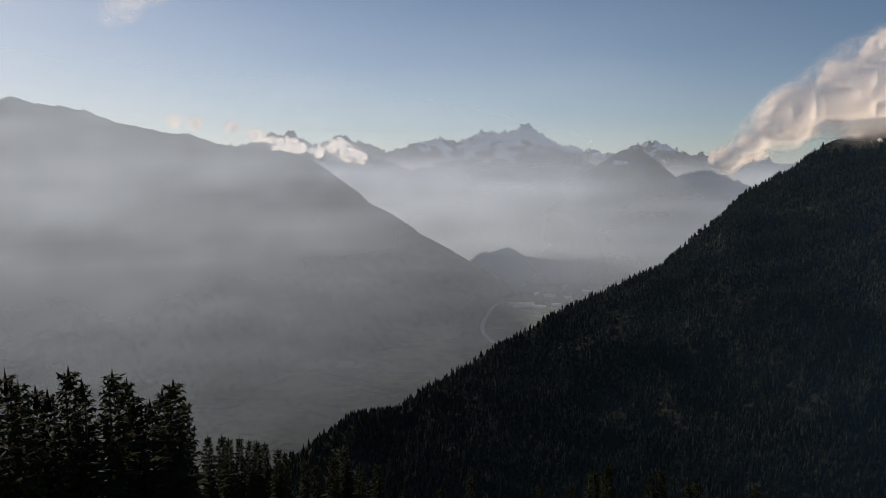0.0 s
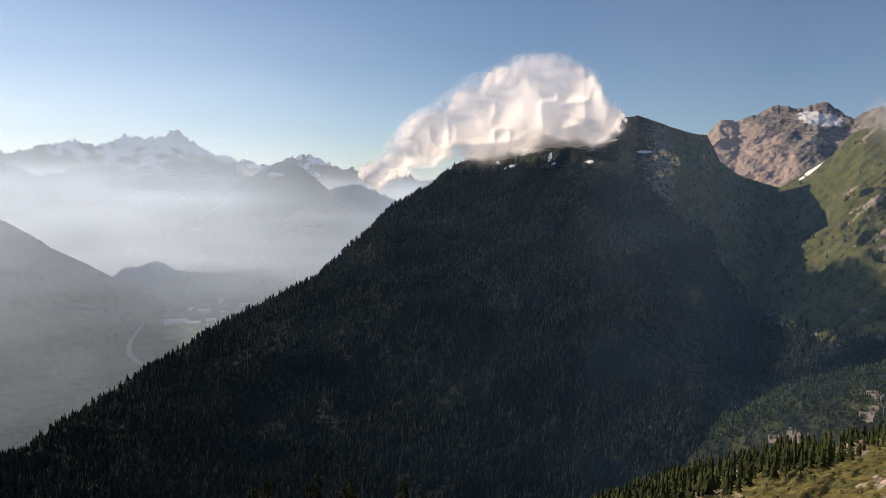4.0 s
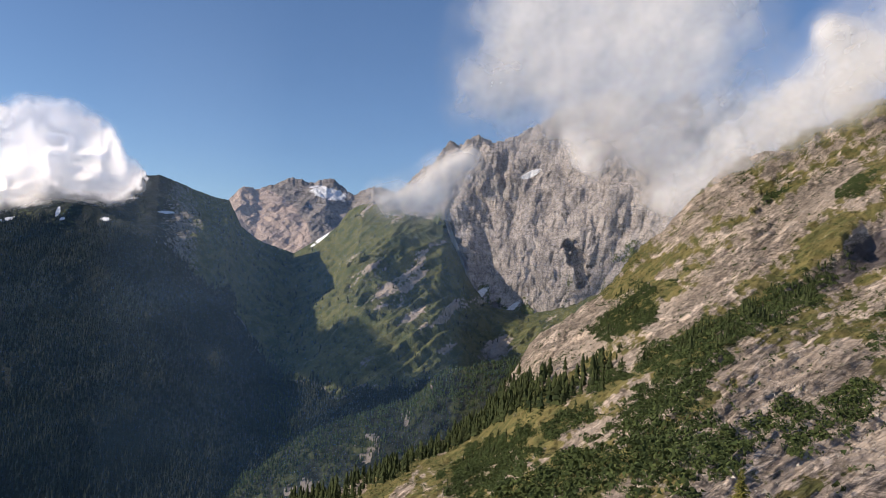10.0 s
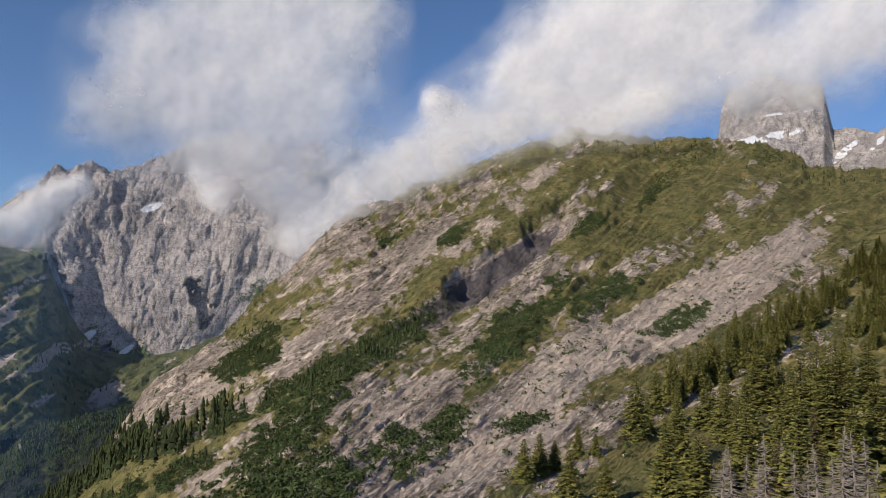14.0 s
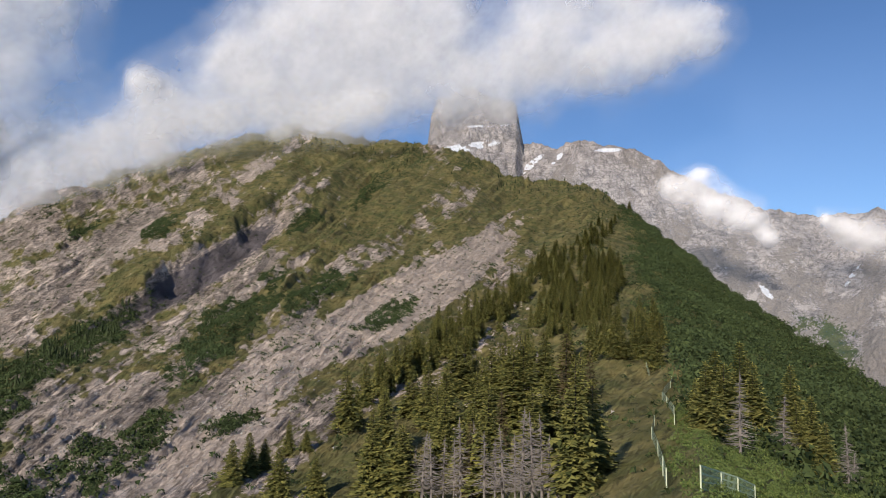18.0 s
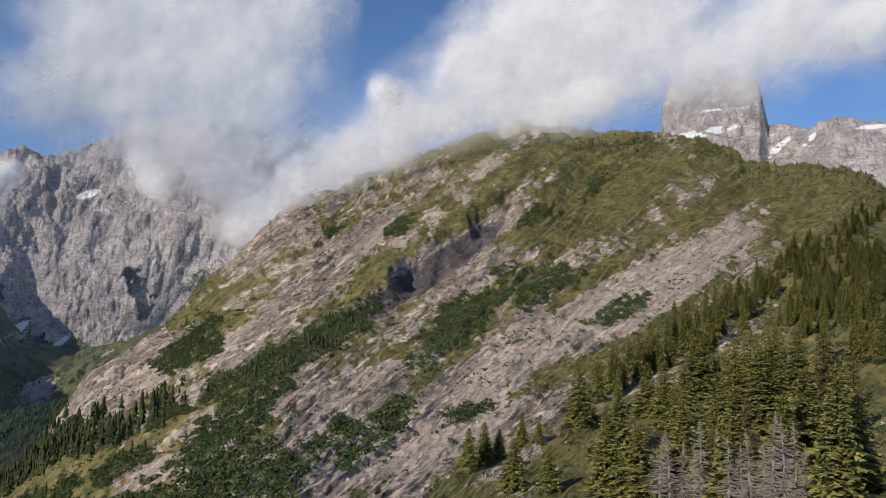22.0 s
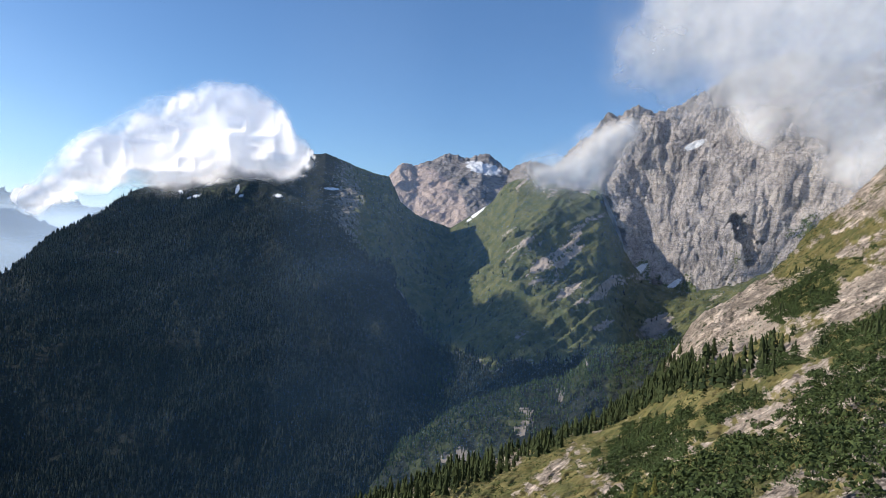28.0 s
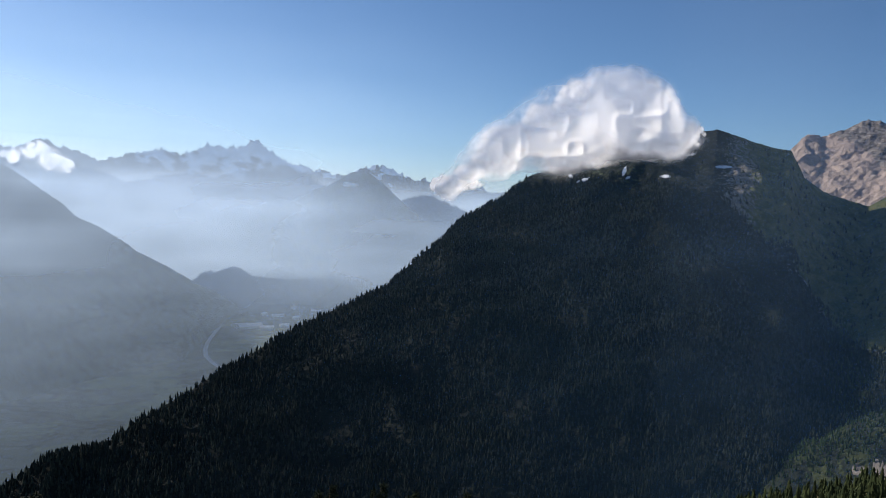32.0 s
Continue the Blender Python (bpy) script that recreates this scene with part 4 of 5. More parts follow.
cloud("veil_cloud", 2050, [(76, 18.6, 5.6), (70.5, 16.4, 4.4), (80.5, 19.6, 4.4), (83, 22.6, 3.0), (65.5, 14.8, 3.2), (74.5, 24, 5.5), (79.5, 14.8, 3.8), (73, 13.6, 3.4), (81, 27, 4.5), (69, 19.6, 3.2), (76, 29, 6)],
    "large soft white cloud hiding the cliff summit", 211, thin=-0.05, mat=M_CLOUD_VEIL, puff=30, step=0.16)
cloud("wisp_cloud", 2180, [(57.6, 4.9, 1.2), (59.3, 5.6, 1.5), (61, 6.5, 1.7), (62.8, 7.7, 1.6), (64.2, 8.9, 1.2), (61.6, 5.2, 1.2)], "small drifting cloud against the foot of the cliff", 221, puff=25, thick=30, thin=0.05, mat=M_CLOUD_WISP)
cloud("torn_cloud", 2180, [(79.5, 8.6, 2.4), (76.5, 9.8, 1.8), (73.4, 8.6, 1.4), (72.6, 10.6, 1.3), (82.5, 8.2, 2.4), (79.5, 6.4, 1.6), (85, 11, 3.0), (83, 12.5, 2.0), (76.8, 11.8, 1.9), (88, 12, 3.0), (79.2, 10.8, 1.6)],
    "torn cloud drifting across the cliff face", 231, thin=0.02, puff=14, thick=40, mat=M_CLOUD_WISP)
cloud("crest_cloud", 800, [(80.4, 6.0, 1.8), (83.5, 8.8, 2.2), (87, 11.2, 2.3), (91, 13.4, 2.4), (95.2, 15.0, 2.5), (99.4, 16.4, 2.6), (103.6, 16.8, 2.5), (107.4, 17.4, 2.3)], "thin cloud trailing along the hill crest", 245, puff=4, thick=12, thin=0.12, mat=M_CLOUD_BANK)
cloud("bank_cloud", 1000, [(82, 7, 2.2), (85, 10, 2.6), (88, 12.6, 2.8), (91.5, 15, 2.8), (95, 16.8, 2.9), (99, 18.8, 3.4), (103, 20.8, 3.6), (103, 17, 3.0), (107.5, 18.8, 3.4), (108, 22.8, 3.4), (112.5, 20.8, 3.2), (113, 24.8, 3.0), (117, 20.6, 2.8), (121, 21.4, 3.2), (125.5, 20.8, 2.8), (129.5, 21.6, 2.6), (133, 22.2, 2.2), (122, 25.5, 3.0), (128, 25.0, 3.0), (90.2, 17.6, 1.5), (96.2, 20.2, 2.2), (99.5, 22.8, 2.8), (104, 25.0, 3.2), (109.5, 26.5, 3.2), (113, 18.4, 2.2), (117.5, 18.8, 1.6)],
    "long low cloud bank lying over the hill crest", 241, puff=18, thick=60, thin=-0.1, mat=M_CLOUD_BANK, step=0.16)
cloud("scrap_cloud", 2000, [(130.4, 11.2, 1.0), (132, 10.6, 1.5), (134, 9.6, 1.5), (136, 8.6, 1.3), (137.5, 7.2, 1.0), (132.6, 12.2, 0.8)], "thin cloud scrap hanging on the grey ridge", 251, thin=0.1, puff=25, thick=40, mat=M_CLOUD_WISP)
cloud("edge_cloud", 2100, [(142.4, 7.6, 1.2), (144, 7.2, 1.4), (146.5, 6.6, 1.8), (140.8, 8.2, 0.7)], "small cloud at the end of the grey ridge", 255, thin=0.1, puff=25, thick=40, mat=M_CLOUD_WISP)
cloud("ridge_cumulus", 3380, [(-20, 3.9, 0.6), (-18.6, 3.7, 0.55), (-15.8, 3.5, 0.65), (-14.2, 2.9, 0.7), (-12.6, 2.4, 0.8), (-11.2, 2.2, 0.7), (-8.4, 2.3, 0.7), (-7.4, 1.7, 0.8), (-9.6, 1.8, 0.6), (-6.4, 1.2, 0.7)],
    "small bright cumulus clouds along the hazy ridge", 261, puff=12, thick=20, thin=0.12, mat=cloud_mat("white_vapour", (0.78, 0.76, 0.74), 0.4, 0.6, 0.03), heaped=True, crisp=1.0, step=0.06, wander=0.3)
high_wisp = cloud("high_wisp", 4700, [(-31, 12.0, 1.8), (-22, 12.2, 1.8), (-20.6, 13.2, 1.4), (-24, 10.8, 1.6), (-12, 13.4, 1.0), (-6.5, 13.6, 0.9)], "faint high wisps of cloud over the ridge", 271, thin=0.3, layers=1, puff=10, mat=cloud_mat("high_vapour", (0.8, 0.79, 0.78), 2.0, 1.6, 0.0))
tagged(high_wisp, kind="structure")


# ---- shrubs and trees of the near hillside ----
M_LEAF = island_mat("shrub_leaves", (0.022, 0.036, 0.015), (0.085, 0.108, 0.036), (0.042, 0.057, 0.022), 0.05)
# Lit copy of the leaves: sunlight put into a brighter green.
M_LEAF_SUN = island_mat("sunlit_leaves", (0.045, 0.08, 0.02), (0.17, 0.2, 0.055), (0.09, 0.115, 0.035), 0.3)
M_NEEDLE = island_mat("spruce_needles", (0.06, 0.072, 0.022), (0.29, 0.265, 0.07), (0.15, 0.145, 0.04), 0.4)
M_NEEDLE_DRY = island_mat("browned_needles", (0.10, 0.085, 0.035), (0.16, 0.12, 0.06), (0.08, 0.075, 0.03), 0.4)
# Unlit copy of the needles: backlit shade put into the colour.
M_NEEDLE_SHADED = island_mat("shaded_needles", (0.01, 0.016, 0.008), (0.026, 0.033, 0.014), (0.017, 0.022, 0.01), 0.4)
M_BARK = plain_mat("spruce_bark", (0.11, 0.085, 0.065), (0.06, 0.048, 0.04), 6.0, 0.9, 0.6, 0.03)
M_DEAD = plain_mat("bleached_wood", (0.27, 0.235, 0.2), (0.15, 0.13, 0.11), 5.0, 0.85, 0.5, 0.02)


def leaf_stuff(name, points, radius, material, label, n=16, seed=1, leaf=0.42, category="shrubs", kind="stuff"):
    """Low bushes: each a dome of loose leaf sprays."""
    g = np.random.default_rng(seed)
    m = len(points)
    d = g.normal(size=(m, n, 3))
    d /= np.linalg.norm(d, axis=-1, keepdims=True)
    d[..., 2] = np.abs(d[..., 2]) * 0.9
    c = d * (0.55 + 0.4 * g.random((m, n, 1))) * radius[:, None, None]
    t = g.normal(size=(m, n, 3, 3))
    t -= (t * d[:, :, None]).sum(-1, keepdims=True) * d[:, :, None] * 0.55
    t /= np.linalg.norm(t, axis=-1, keepdims=True)
    v = points[:, None, None] + c[:, :, None] + t * radius[:, None, None, None] * leaf
    me = bpy.data.meshes.new(name)
    mesh_fill(me, v.reshape(-1, 3), np.arange(m * n * 3).reshape(-1, 3), False)
    me.materials.append(material)
    return tagged(new(name, me), label, category, kind=kind)


THICKETS = [(97.0, 0.1, 5.1, 1.5, 43), (103.4, 2.9, 2.9, 1.1, 33), (108.9, 1.2, 2.5, 0.8, 30), (90.9, -8.3, 3.2, 1.2, 42), (86.3, -1.7, 6.5, 1.2, 33), (102.3, 8.4, 1.5, 0.6, 30), (97.7, -6.8, 2, 0.6, 20), (110.2, 13.4, 2.2, 0.7, 10),
    (115.2, 13.0, 1.8, 0.6, -20), (107.6, 11.4, 2.4, 0.6, 40), (76.6, -2.7, 3.2, 1.4, 35), (80.1, -8.1, 6, 1.5, 47), (91.1, -8.6, 2.6, 1.1, 45), (92.0, 7.5, 1.5, 0.6, 35), (86.8, 7.0, 1.6, 0.5, 50), (66.8, -14.8, 4, 2, 35),
    (66.9, -14.7, 2.0, 2.4, 60), (79.7, -12.1, 4.2, 2.2, 40), (73.3, -14.6, 2.4, 1.8, 45), (65.8, -19.0, 2.2, 1.2, 0), (70.5, -16.6, 4.5, 1.3, 25), (83.5, -12.2, 4.5, 1.6, 40), (72.5, -11.2, 2.6, 0.8, 35), (76.5, -1.9, 2.6, 1.2, 50), (84.6, 8.3, 1.2, 0.6, 50),
    (74.0, -14.6, 4, 2, 20), (81.2, -4.4, 4.5, 1.1, 30), (78.6, -11.9, 3, 1.2, 40), (75.6, -7.4, 2, 0.7, 40), (88.9, -9.2, 2, 1, 35), (87.5, -8.3, 1.2, 0.6, 40)]
bush = np.zeros(near.S.shape)
for ta, te, tw, th, tt in THICKETS:
    bush = np.maximum(bush, patch(near, ta, te, tw, th, tt))
bush = np.clip((bush - 0.45 + 0.75 * fbm(near.A * 1.3, near.EL * 1.5, 0, 4, 91)) * 3, 0, 1) * (near.A > 45)
slope_bush = smooth(126.5, 129, near.A + 0.25 * (near.EL - 8) + 1.2 * fbm(near.A * 0.6, near.EL * 0.6, 0, 3, 93)) * smooth(60, 130, np.hypot(near.P[..., 0], near.P[..., 1]))
sparse = np.clip(0.9 * streak(near, 95, 0.3, 1.1) - 0.12, 0, 1) * (near.A > 45) * (near.A < 126) * 0.25
rg = np.random.default_rng(12)
pts = near.scatter(24000, bush * (0.2 + 1.0 * (near.S < 0.9)), rg)
leaf_stuff("shrub_thicket", pts, rg.uniform(0.5, 1.6, len(pts)), M_LEAF, "dark green alder thickets in strips across the slope", n=26, leaf=0.3)
pts = near.scatter(13000, slope_bush * (near.A < 149), rg)
leaf_stuff("slope_shrubs", pts, 0.8 + 2.8 * rg.random(len(pts)) ** 2, M_LEAF, "dense green shrubs covering the far side of the crest", n=44, leaf=0.2)
pts = near.scatter(16000, (sparse + 0.01 + 0.25 * np.clip(fbm(near.A * 1.6, near.EL * 1.8, 0, 4, 97) - 0.1, 0, 1)) * (near.A > 44) * (near.A < 130), rg)
leaf_stuff("scattered_shrubs", pts, rg.uniform(0.3, 1.2, len(pts)), M_LEAF, "low scattered shrubs on rock and grass", n=12)
M_NEEDLE_MID = island_mat("hill_spruce", (0.018, 0.028, 0.013), (0.055, 0.066, 0.024), (0.034, 0.042, 0.017), 0.1)
M_STONE = island_mat("loose_stone", (0.36, 0.33, 0.29), (0.52, 0.48, 0.43), (0.25, 0.23, 0.2), 0.5)
pts = near.scatter(9000, np.clip(near.cover["scree"] - near.cover["grass"] * 0.8, 0.01, 1) * (near.A > 44) * (near.A < 128), rg)
leaf_stuff("loose_stones", pts, rg.uniform(0.1, 0.6, len(pts)) ** 1.5, M_STONE, "pale loose stones and boulders on the scree", n=6, leaf=0.9, category="stones")
belt_line = line([(36, -26), (40, -24.2), (44, -22.5), (48.8, -20.2), (54.9, -17.4), (59.2, -15.2), (63.4, -12.9), (68, -10.3), (72.3, -8.9), (77, -6.2)], near.A)[0]
belt = smooth(1.6, 0.4, np.abs(near.EL - belt_line - 0.4)) * smooth(37, 40, near.A) * smooth(78, 73, near.A)
belt = np.clip(belt + 0.8 * smooth(0.92, 0.99, near.S) * smooth(37, 40, near.A) * smooth(70, 66, near.A), 0, 1)
pts = near.scatter(2100, belt * (0.35 + np.clip(fbm(near.A * 0.9, near.EL * 0.9, 0, 3, 98) + 0.4, 0, 1)), rg)
conifer_stuff("spruce_belt", pts, 2.5 + 8.0 * rg.random(len(pts)) ** 1.6, M_NEEDLE_MID, "belt of dark spruces along the edge of the hillside", 7, 5, 5)
low_wood = bush * (0.25 + 0.75 * smooth(0.5, 0.9, patch(near, 86.3, -1.7, 7.5, 1.6, 33))) * (near.A < 92) + 0.12 * smooth(0.93, 0.99, near.S) * (near.A > 98) * (near.A < 126)
pts = near.scatter(800, low_wood * smooth(150, 260, np.hypot(near.P[..., 0], near.P[..., 1])), rg)
conifer_stuff("hillside_spruces", pts, 1.2 + 3.6 * rg.random(len(pts)) ** 1.5, M_NEEDLE_MID, "small dark spruces among the thickets of the hillside", 6, 4)


def ring_tube(bm, path_, radii, sides=6):
    prev = None
    for p, q in zip(path_, radii):
        cur = [bm.verts.new((p[0] + q * math.cos(k * 6.2832 / sides), p[1] + q * math.sin(k * 6.2832 / sides), p[2])) for k in range(sides)]
        if prev:
            for k in range(sides):
                bm.faces.new((prev[k], prev[(k + 1) % sides], cur[(k + 1) % sides], cur[k]))
        prev = cur
    bm.faces.new(prev)


def finish(name, bm, material, parent=None, label="", shade=True):
    me = bpy.data.meshes.new(name)
    bm.to_mesh(me)
    bm.free()
    for p in me.polygons:
        p.use_smooth = shade
    me.materials.append(material)
    ob = new(name, me)
    ob.parent = parent
    if label:
        tagged(ob, label)
    return ob


part = finish


def spruce(kind, seed, material, wide=0.17, thin=0.0):
    """A spruce one metre tall, to be scaled: a tapered trunk and whorls of drooping, ragged sprays."""
    g = np.random.default_rng(seed)
    top = new(kind, None)
    bm = bmesh.new()
    bend = g.normal(size=2) * 0.012
    ring_tube(bm, [(bend[0] * z, bend[1] * z, z) for z in (-0.12, 0, 0.1, 0.3, 0.6, 0.97)], [0.02, 0.018, 0.015, 0.011, 0.007, 0.0015])
    part("trunk", bm, M_BARK, top)
    tri = []
    whorls = 36
    for w in range(whorls):
        h = 0.08 + 0.9 * (w / whorls) ** 0.95
        reach = wide * (1 - h) ** 0.92 * g.uniform(0.75, 1.2) + 0.016
        arms = int(14 - 7 * h)
        turn = g.uniform(0, 6.28)
        for k in range(arms):
            if g.random() < thin:
                continue
            az = turn + 6.2832 * k / arms + g.normal() * 0.25
            ln = reach * g.uniform(0.65, 1.2)
            ox, oy = math.cos(az), math.sin(az)
            droop = g.uniform(0.15, 0.5) * (1 - h)
            for q in range(9):
                u = 0.12 + 0.85 * q / 8
                b = np.array((ox * ln * u, oy * ln * u, h - droop * ln * u * u * 1.6 + 0.015 * u))
                side = 1 if q % 2 else -1
                wd = ln * (0.40 - 0.24 * u) + 0.008
                out_ = np.array((ox * 0.75 - oy * side * 0.9, oy * 0.75 + ox * side * 0.9, -0.25 + g.normal() * 0.25)) * wd
                along = np.array((ox, oy, -droop)) * (ln * 0.17 + 0.004)
                tri.append((b - along * 0.6, b + along, b + out_ + g.normal(size=3) * 0.006))
    for q in range(3):
        az = g.uniform(0, 6.28)
        tri.append(((0, 0, 1.0), (0.012 * math.cos(az), 0.012 * math.sin(az), 0.92), (-0.012 * math.cos(az), -0.012 * math.sin(az), 0.92)))
    v = np.array(tri, float).reshape(-1, 3)
    me = bpy.data.meshes.new("crown")
    mesh_fill(me, v, np.arange(len(v)).reshape(-1, 3), False)
    me.materials.append(material)
    crown = new("crown", me)
    crown.parent = top
    return top


def dead_tree(kind, seed):
    """A bleached dead spruce one metre tall with bare broken twigs."""
    g = np.random.default_rng(seed)
    top = new(kind, None)
    bm = bmesh.new()
    bend = g.normal(size=2) * 0.03
    ring_tube(bm, [(bend[0] * z * z, bend[1] * z * z, z) for z in (-0.1, 0, 0.25, 0.5, 0.75, 1.0)], [0.018, 0.016, 0.013, 0.01, 0.006, 0.002])
    part("trunk", bm, M_DEAD, top)
    bm = bmesh.new()
    for k in range(230):
        h = g.uniform(0.12, 0.95)
        az, ln = g.uniform(0, 6.28), 0.24 * (1.05 - h) * g.uniform(0.4, 1.2)
        o = Vector((bend[0] * h * h, bend[1] * h * h, h))
        e = o + Vector((math.cos(az) * ln, math.sin(az) * ln, g.uniform(-0.35, 0.1) * ln))
        w = Vector((-math.sin(az), math.cos(az), 0)) * 0.006
        up_ = Vector((0, 0, 0.007))
        vs = [bm.verts.new(q) for q in (o + w, o - w, o + up_, e)]
        for f in ((0, 1, 3), (1, 2, 3), (2, 0, 3)):
            bm.faces.new([vs[i] for i in f])
    tagged(part("brushwood", bm, M_DEAD, top, "bare grey branches", False), kind="stuff")
    return top


def plant(proto, at_, height, turn, label, category, group, width=1.0):
    m = Matrix.LocRotScale(at_, Euler((0, 0, turn)), None)
    ob = copy_thing(proto, m)
    ob.scale = (height * width, height * width, height)
    return tagged(ob, label, category, group)


SPRUCES = [spruce("spruce", 300 + k, M_NEEDLE, 0.18 + 0.02 * k) for k in range(4)] + [spruce("spruce", 310, M_NEEDLE_DRY, 0.16, 0.35)]
# Spruces standing against the sun, their shade carried by the needle colour.
SHADED_SPRUCES = [spruce("spruce", 340 + k, M_NEEDLE_SHADED, 0.11 + 0.015 * k) for k in range(3)]
SNAGS = [dead_tree("dead_spruce", 320 + k) for k in range(3)]
GROVE = [(105.9, -7.4, 111), (107.4, -5.6, 80), (108.8, -4.0, 60), (109.7, -3.6, 64), (110.6, -3.3, 60), (111.5, -3.1, 62), (112.2, -7.1, 115), (108.9, -9.3, 122),
    (108.1, -12.2, 155), (110.3, -12.3, 130), (113.0, -9.0, 118), (114.3, -4.8, 100), (115.0, -4.3, 104), (113.6, -7.1, 106), (115.9, -8.1, 126), (117.1, -7.0, 142),
    (118.6, -7.3, 147), (119.5, -6.9, 153), (120.2, -9.5, 132), (121.5, -8.3, 142), (123.3, -11.6, 232), (124.6, -10.3, 170)]
GROVE += [(121.1, -4.0, 100), (123.7, -7.1, 137), (97.8, -11.1, 75), (99.0, -10.5, 74), (100.1, -10.1, 52), (101.2, -12.2, 90), (103.9, -12.3, 72), (101.8, -9.1, 58),
    (103.1, -8.7, 36), (126.2, -1.6, 52), (126.9, -1.5, 57), (128.7, -1.7, 62), (129.4, -2.3, 70), (116.9, -11.7, 190), (113.5, -11.0, 160), (115.6, -11.0, 140),
    (111.0, -6.3, 90)]
SIDE = [(133.4, -5.9, 118), (132.7, -6.8, 122), (132.0, -6.1, 78), (135.1, -5.6, 127), (135.9, -6.8, 121), (138.3, -6.9, 121), (139.5, -8.3, 107), (138.6, -8.3, 98),
    (134.0, -6.4, 110), (140.3, -9.3, 90)]
DRY = [(115.5, -12.2, 130), (122.7, -5.0, 120), (124.5, -4.5, 80), (135.5, -5.6, 100), (117.8, -8.9, 110)]
STARK = [(111.9, -12.3, 118), (112.6, -12.3, 113), (113.5, -12.3, 110), (114.8, -12.3, 144), (115.7, -12.2, 132), (116.6, -12.2, 118), (118.0, -12.2, 128), (119.4, -12.1, 160),
    (120.2, -12.1, 150), (120.9, -12.0, 144), (122.9, -11.9, 90), (134.9, -8.1, 136), (137.7, -8.1, 102), (141.6, -9.8, 103), (141.9, -9.7, 60), (111.2, -12.2, 90),
    (114.3, -12.1, 100), (116.2, -11.8, 120), (117.4, -12.0, 100), (118.9, -12.0, 110), (121.4, -11.8, 105), (122.0, -12.0, 80)]
PX = 1295.0


def by_height(knots, protos, label, category, group, seed):
    g = np.random.default_rng(seed)
    for a, el, hp in knots:
        p = near.at(a, el)
        h = math.hypot(p.x, p.y) * hp / PX
        plant(protos[int(g.integers(len(protos)))], p - Vector((0, 0, 0.01 * h)), h, g.uniform(0, 6.28), label, category, group, g.uniform(1.1, 1.5))


by_height(GROVE, SPRUCES[:4], "dark green spruce in the grove below the crest", "tree", "spruces of the grove", 1)
by_height(SIDE, SPRUCES[:4], "sunlit spruce beside the fenced path", "tree", "spruces beside the path", 2)
by_height(DRY, SPRUCES[4:], "half-dead spruce with thin browned needles", "tree", "browned spruces", 3)
by_height(STARK, SNAGS, "bleached dead spruce with bare broken branches", "tree", "dead spruces", 4)

CLIMB = np.clip(patch(near, 115.0, -0.3, 11, 1.0, 38) + patch(near, 123.5, 2.5, 3.2, 1.6, 40) + 0.6 * patch(near, 119, -3.5, 5, 1.2, 20) + 0.8 * patch(near, 126.5, -0.5, 2.4, 1.6), 0, 1)
rt = np.random.default_rng(77)
for x, y, z in near.scatter(260, CLIMB, rt):
    plant(SPRUCES[int(rt.integers(4))], Vector((x, y, z - 0.1)), rt.uniform(6.0, 11.5), rt.uniform(0, 6.28), "dark spruce of the wood climbing the crest", "tree", "spruces climbing the crest", rt.uniform(0.85, 1.15))

# spruces on the steep slope below the knoll: bearing, top's height angle, distance
DARK = [(-31.2, -12.7, 46), (-30.5, -13.5, 50), (-29.5, -14.0, 52), (-28.8, -14.4, 55), (-27.4, -13.0, 48), (-26.6, -14.0, 50), (-24.6, -13.5, 47), (-23.7, -14.2, 52),
    (-23.3, -15.4, 50), (-21.3, -15.2, 47), (-20.5, -14.6, 45), (-19.8, -16.2, 50), (-22.2, -15.9, 55)]
LOW = [(-18.3, -19.0, 150), (-17.3, -19.1, 160), (-16.8, -19.3, 150), (-16.0, -19.3, 155), (-15.3, -19.6, 160), (-14.7, -19.7, 150), (-14.1, -19.9, 170), (-13.1, -20.4, 160),
    (-12.6, -20.7, 170), (-11.0, -21.3, 120), (-8.8, -21.1, 85), (-10.2, -21.6, 90), (-7.5, -22.4, 90), (-6.6, -22.1, 80), (-5.3, -21.8, 82), (-3.2, -23.6, 90),
    (-0.3, -23.7, 100), (2.2, -23.0, 70), (7.8, -23.1, 85), (10.3, -23.0, 90), (11.8, -22.4, 80), (12.7, -22.3, 85), (16.3, -21.7, 60), (19.1, -22.2, 70),
    (12.0, -21.9, 70), (13.1, -21.4, 66), (17.1, -21.3, 60), (19.7, -21.9, 75), (23.8, -21.8, 70), (-7.9, -20.5, 90)]
LIT = [(53.6, -20.0, 110), (58.2, -19.0, 90), (59.9, -18.7, 85), (67.0, -17.4, 60), (85.1, -12.6, 60), (66.2, -17.0, 95), (67.6, -16.4, 100)]


def by_top(knots, protos, label, group, seed, low=3.0):
    g = np.random.default_rng(seed)
    for a, el, r in knots:
        p = near.ground(a, r)
        h = max(low, r * math.tan(radians(el)) + EYE - p.z)
        plant(protos[int(g.integers(len(protos)))], p, h, g.uniform(0, 6.28), label, "tree", group, g.uniform(0.85, 1.1))


by_top(DARK, SHADED_SPRUCES, "tall spruce with shade-darkened needles on the slope below the knoll", "spruces below the knoll", 5)
by_top(LOW, SHADED_SPRUCES, "spruce top with shade-darkened needles rising from the slope below", "spruces lower down the slope", 6)
by_top(LIT, SPRUCES[:4], "sunlit young spruce on the open slope", "sunlit spruces of the slope", 7)
for proto in SPRUCES + SNAGS + SHADED_SPRUCES:
    for o in (*proto.children_recursive, proto):
        bpy.data.objects.remove(o)

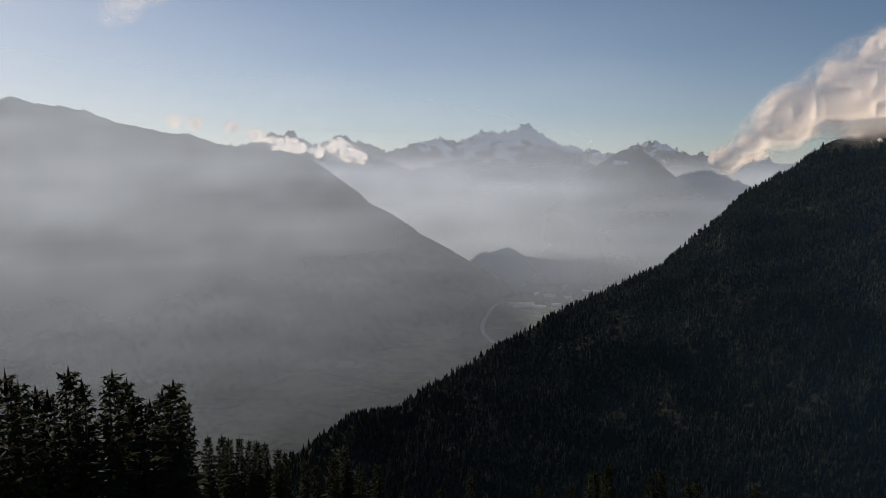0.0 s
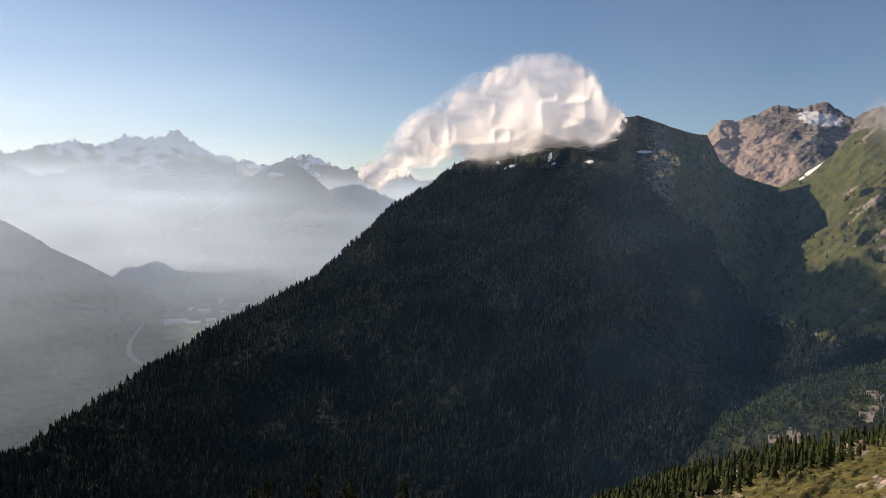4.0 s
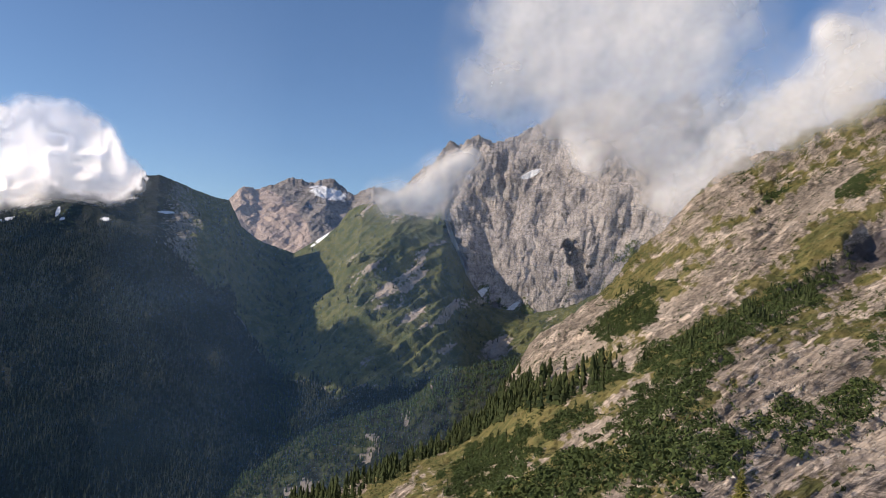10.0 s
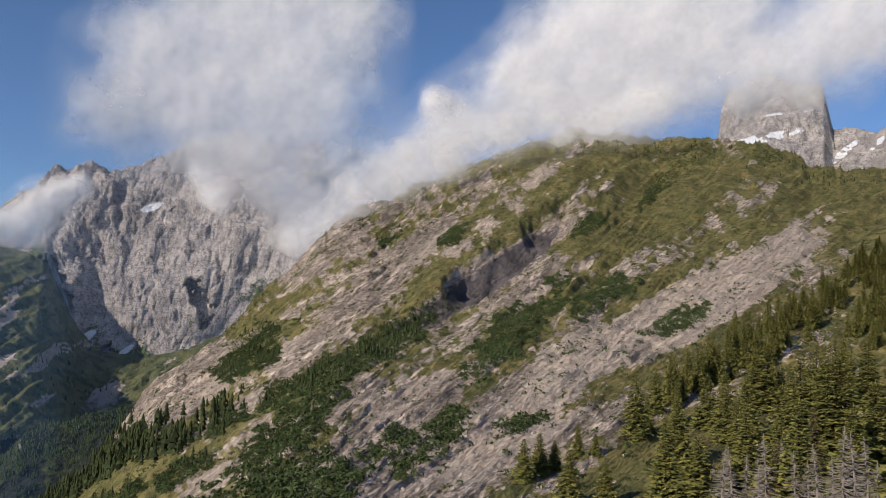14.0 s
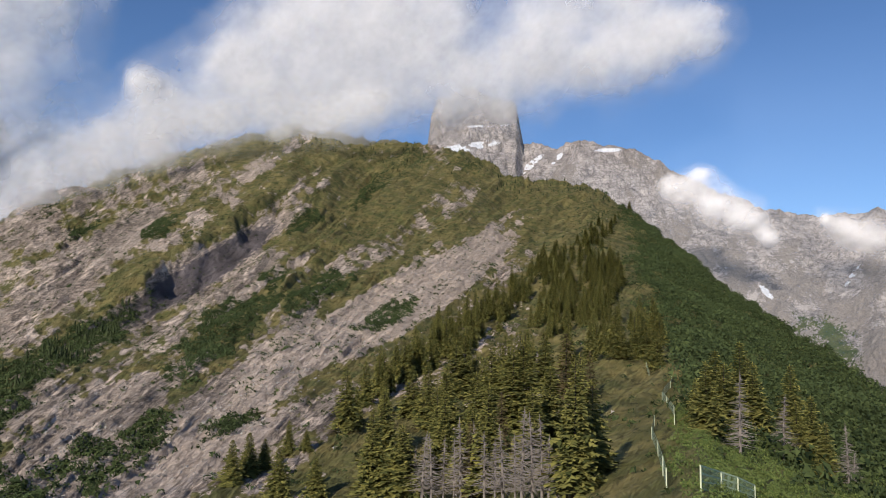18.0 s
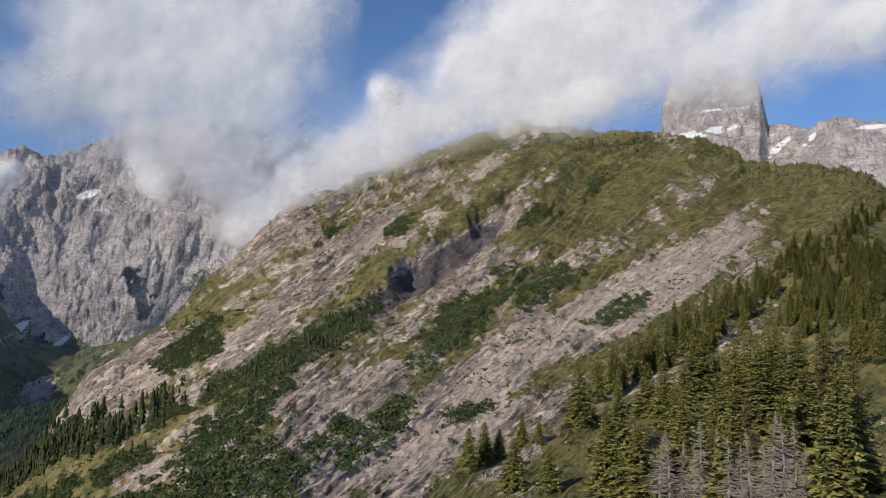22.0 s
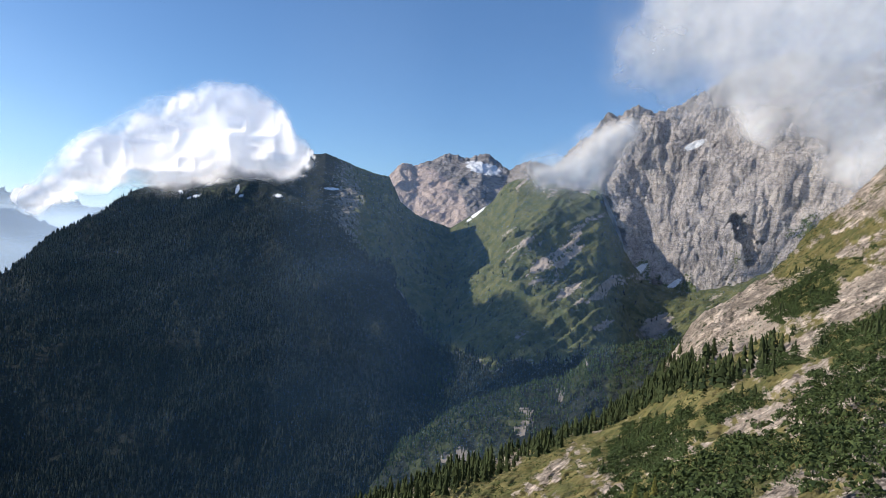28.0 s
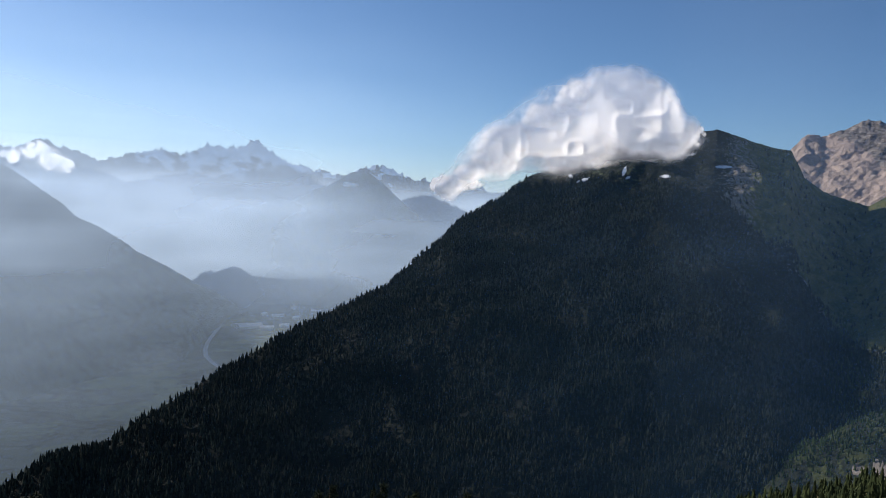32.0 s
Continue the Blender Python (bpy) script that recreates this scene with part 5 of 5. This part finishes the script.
# broad-leaved shrubs by the path, sunlight put into their leaf colour
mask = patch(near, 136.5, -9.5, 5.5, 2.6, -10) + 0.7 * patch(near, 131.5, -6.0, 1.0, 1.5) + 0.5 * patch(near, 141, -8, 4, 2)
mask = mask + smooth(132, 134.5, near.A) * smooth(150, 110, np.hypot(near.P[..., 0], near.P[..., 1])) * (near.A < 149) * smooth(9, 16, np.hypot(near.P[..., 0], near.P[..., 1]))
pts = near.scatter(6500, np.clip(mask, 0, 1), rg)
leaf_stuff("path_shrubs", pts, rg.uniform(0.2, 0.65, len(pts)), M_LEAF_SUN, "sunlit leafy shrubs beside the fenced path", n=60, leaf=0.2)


# ---- valley town and road ----
M_ROAD = plain_mat("pale_road", (0.42, 0.40, 0.37), (0.34, 0.33, 0.31), 0.02)
M_WALL = plain_mat("plaster", (0.72, 0.70, 0.66), (0.6, 0.58, 0.55), 0.05, vary=0.4)
M_ROOF = plain_mat("roof_sheet", (0.62, 0.61, 0.6), (0.5, 0.48, 0.46), 0.05, vary=0.6)


def on_floor(a, el):
    r = (EYE - FLOOR) / math.tan(radians(-el))
    return Vector((r * math.sin(radians(a)), r * math.cos(radians(a)), FLOOR))


ROAD = [on_floor(a, el) for a, el in [(4.5, -9.4), (4.2, -10.0), (3.8, -10.6), (3.3, -11.3), (3.1, -11.9), (3.2, -12.4), (3.7, -12.9), (4.5, -13.4),
    (5.9, -14.0)]]
bm = bmesh.new()
prev = None
for i, p in enumerate(ROAD):
    d = (ROAD[min(i + 1, len(ROAD) - 1)] - ROAD[max(i - 1, 0)]).normalized()
    w = Vector((-d.y, d.x, 0)) * 9
    cur = [bm.verts.new(p + w + Vector((0, 0, 3))), bm.verts.new(p - w + Vector((0, 0, 3)))]
    if prev:
        bm.faces.new((prev[0], prev[1], cur[1], cur[0]))
    prev = cur
tagged(finish("road", bm, M_ROAD, None, "pale winding valley road"), kind="structure")


def house(name, at_, sx, sy, h, turn, label, group):
    top = new(name, None)
    top.matrix_basis = pose(*at_, 0, 0, turn)
    bm = bmesh.new()
    bmesh.ops.create_cube(bm, size=1, matrix=Matrix.LocRotScale((0, 0, h / 2), None, (sx, sy, h)))
    part("wall", bm, M_WALL, top)
    bm = bmesh.new()
    v = [bm.verts.new(q) for q in ((-sx * 0.53, -sy * 0.55, h), (sx * 0.53, -sy * 0.55, h), (sx * 0.53, sy * 0.55, h), (-sx * 0.53, sy * 0.55, h), (-sx * 0.53, 0, h + sy * 0.22), (sx * 0.53, 0, h + sy * 0.22))]
    for f in ((0, 1, 5, 4), (2, 3, 4, 5), (1, 2, 5), (3, 0, 4)):
        bm.faces.new([v[i] for i in f])
    part("roof", bm, M_ROOF, top, "", False)
    return tagged(top, label, "building", group)


g = np.random.default_rng(9)
for a, el, w in [(6.3, -10.3, 110), (7.6, -10.4, 60), (8.4, -9.5, 60), (6.9, -8.3, 90), (6.5, -8.0, 70), (5.7, -10.2, 60), (8.9, -10.2, 40), (9.8, -9.6, 35),
    (11.3, -9.1, 50)]:
    house("warehouse", on_floor(a, el), w, w * 0.5, 14, g.uniform(-20, 20), "long pale warehouse in the valley town", "warehouses of the town")
for a, el in [(8.5, -7.6), (8.9, -7.5), (9.3, -7.7), (9.6, -7.6), (10.0, -7.6), (10.3, -7.5), (10.7, -7.7), (10.9, -7.6),
    (7.8, -7.9), (8.1, -7.8), (9.6, -7.9), (10.1, -7.9), (9.1, -8.0), (10.5, -7.9), (7.4, -9.2), (9.6, -8.7),
    (10.9, -8.3), (4.3, -7.1), (11.5, -8.1)]:
    house("town_house", on_floor(a, el - 0.15), g.uniform(22, 38), g.uniform(18, 26), g.uniform(14, 24), g.uniform(0, 90), "small pale house in the hazy valley town", "houses of the town")

# ---- fence beside the path ----
M_POST = plain_mat("pale_post", (0.62, 0.66, 0.42), (0.5, 0.52, 0.36), 8.0, 0.7)
M_NET = plain_mat("net_cord", (0.34, 0.46, 0.26), (0.5, 0.55, 0.4), 10.0, 0.7)


def fence(bases, label, height=1.15, cords=4):
    top = new("fence", None)
    top.location = bases[0]
    inv = Matrix.Translation(-bases[0])
    for p in bases:
        bm = bmesh.new()
        o = inv @ p
        ring_tube(bm, [(o.x, o.y, o.z - 0.2), (o.x, o.y, o.z + height * 0.9), (o.x + 0.02, o.y, o.z + height)], [0.045, 0.045, 0.03])
        part("post", bm, M_POST, top)
    for p, q in zip(bases, bases[1:]):
        bm = bmesh.new()
        a_, b_ = inv @ p, inv @ q
        side = Vector((-(b_ - a_).y, (b_ - a_).x, 0)).normalized() * 0.012
        n_up = max(4, int((b_ - a_).length / 0.16))
        for k in range(cords):
            z = Vector((0, 0, 0.08 + (height - 0.15) * k / (cords - 1)))
            v = [bm.verts.new(c) for c in (a_ + z, b_ + z, b_ + z + Vector((0, 0, 0.08)), a_ + z + Vector((0, 0, 0.08)))]
            bm.faces.new(v)
        for k in range(1, n_up):
            c = a_.lerp(b_, k / n_up)
            d = (b_ - a_).normalized() * 0.03
            v = [bm.verts.new(x) for x in (c - d + Vector((0, 0, 0.06)), c + d + Vector((0, 0, 0.06)), c + d + Vector((0, 0, height - 0.06)), c - d + Vector((0, 0, height - 0.06)))]
            bm.faces.new(v)
        part("net", bm, M_NET, top, "pale green netting")
    return tagged(top, label, "fence", "fences of the path")


fence([near.at(a, el) for a, el in [(132.1, -10.6), (133.5, -10.7), (134.6, -10.9), (135.7, -11.2)]], "pale post-and-net fence at the near bend of the path")
fence([near.at(a, el) for a, el in [(129.8, -10.7), (129.6, -9.8), (129.3, -8.5), (128.9, -7.3), (129.1, -6.4)]], "pale post-and-net fence along the grassy path")
fence([near.at(a, el) for a, el in [(130.5, -6.2), (130.5, -5.6), (130.0, -4.9), (129.7, -4.5), (129.9, -4.1), (130.3, -3.6), (130.4, -3.1)]], "pale post-and-net fence winding uphill")
fence([near.at(a, el) for a, el in [(128.8, -2.8), (128.6, -2.2)]], "short stretch of fence near the trees")
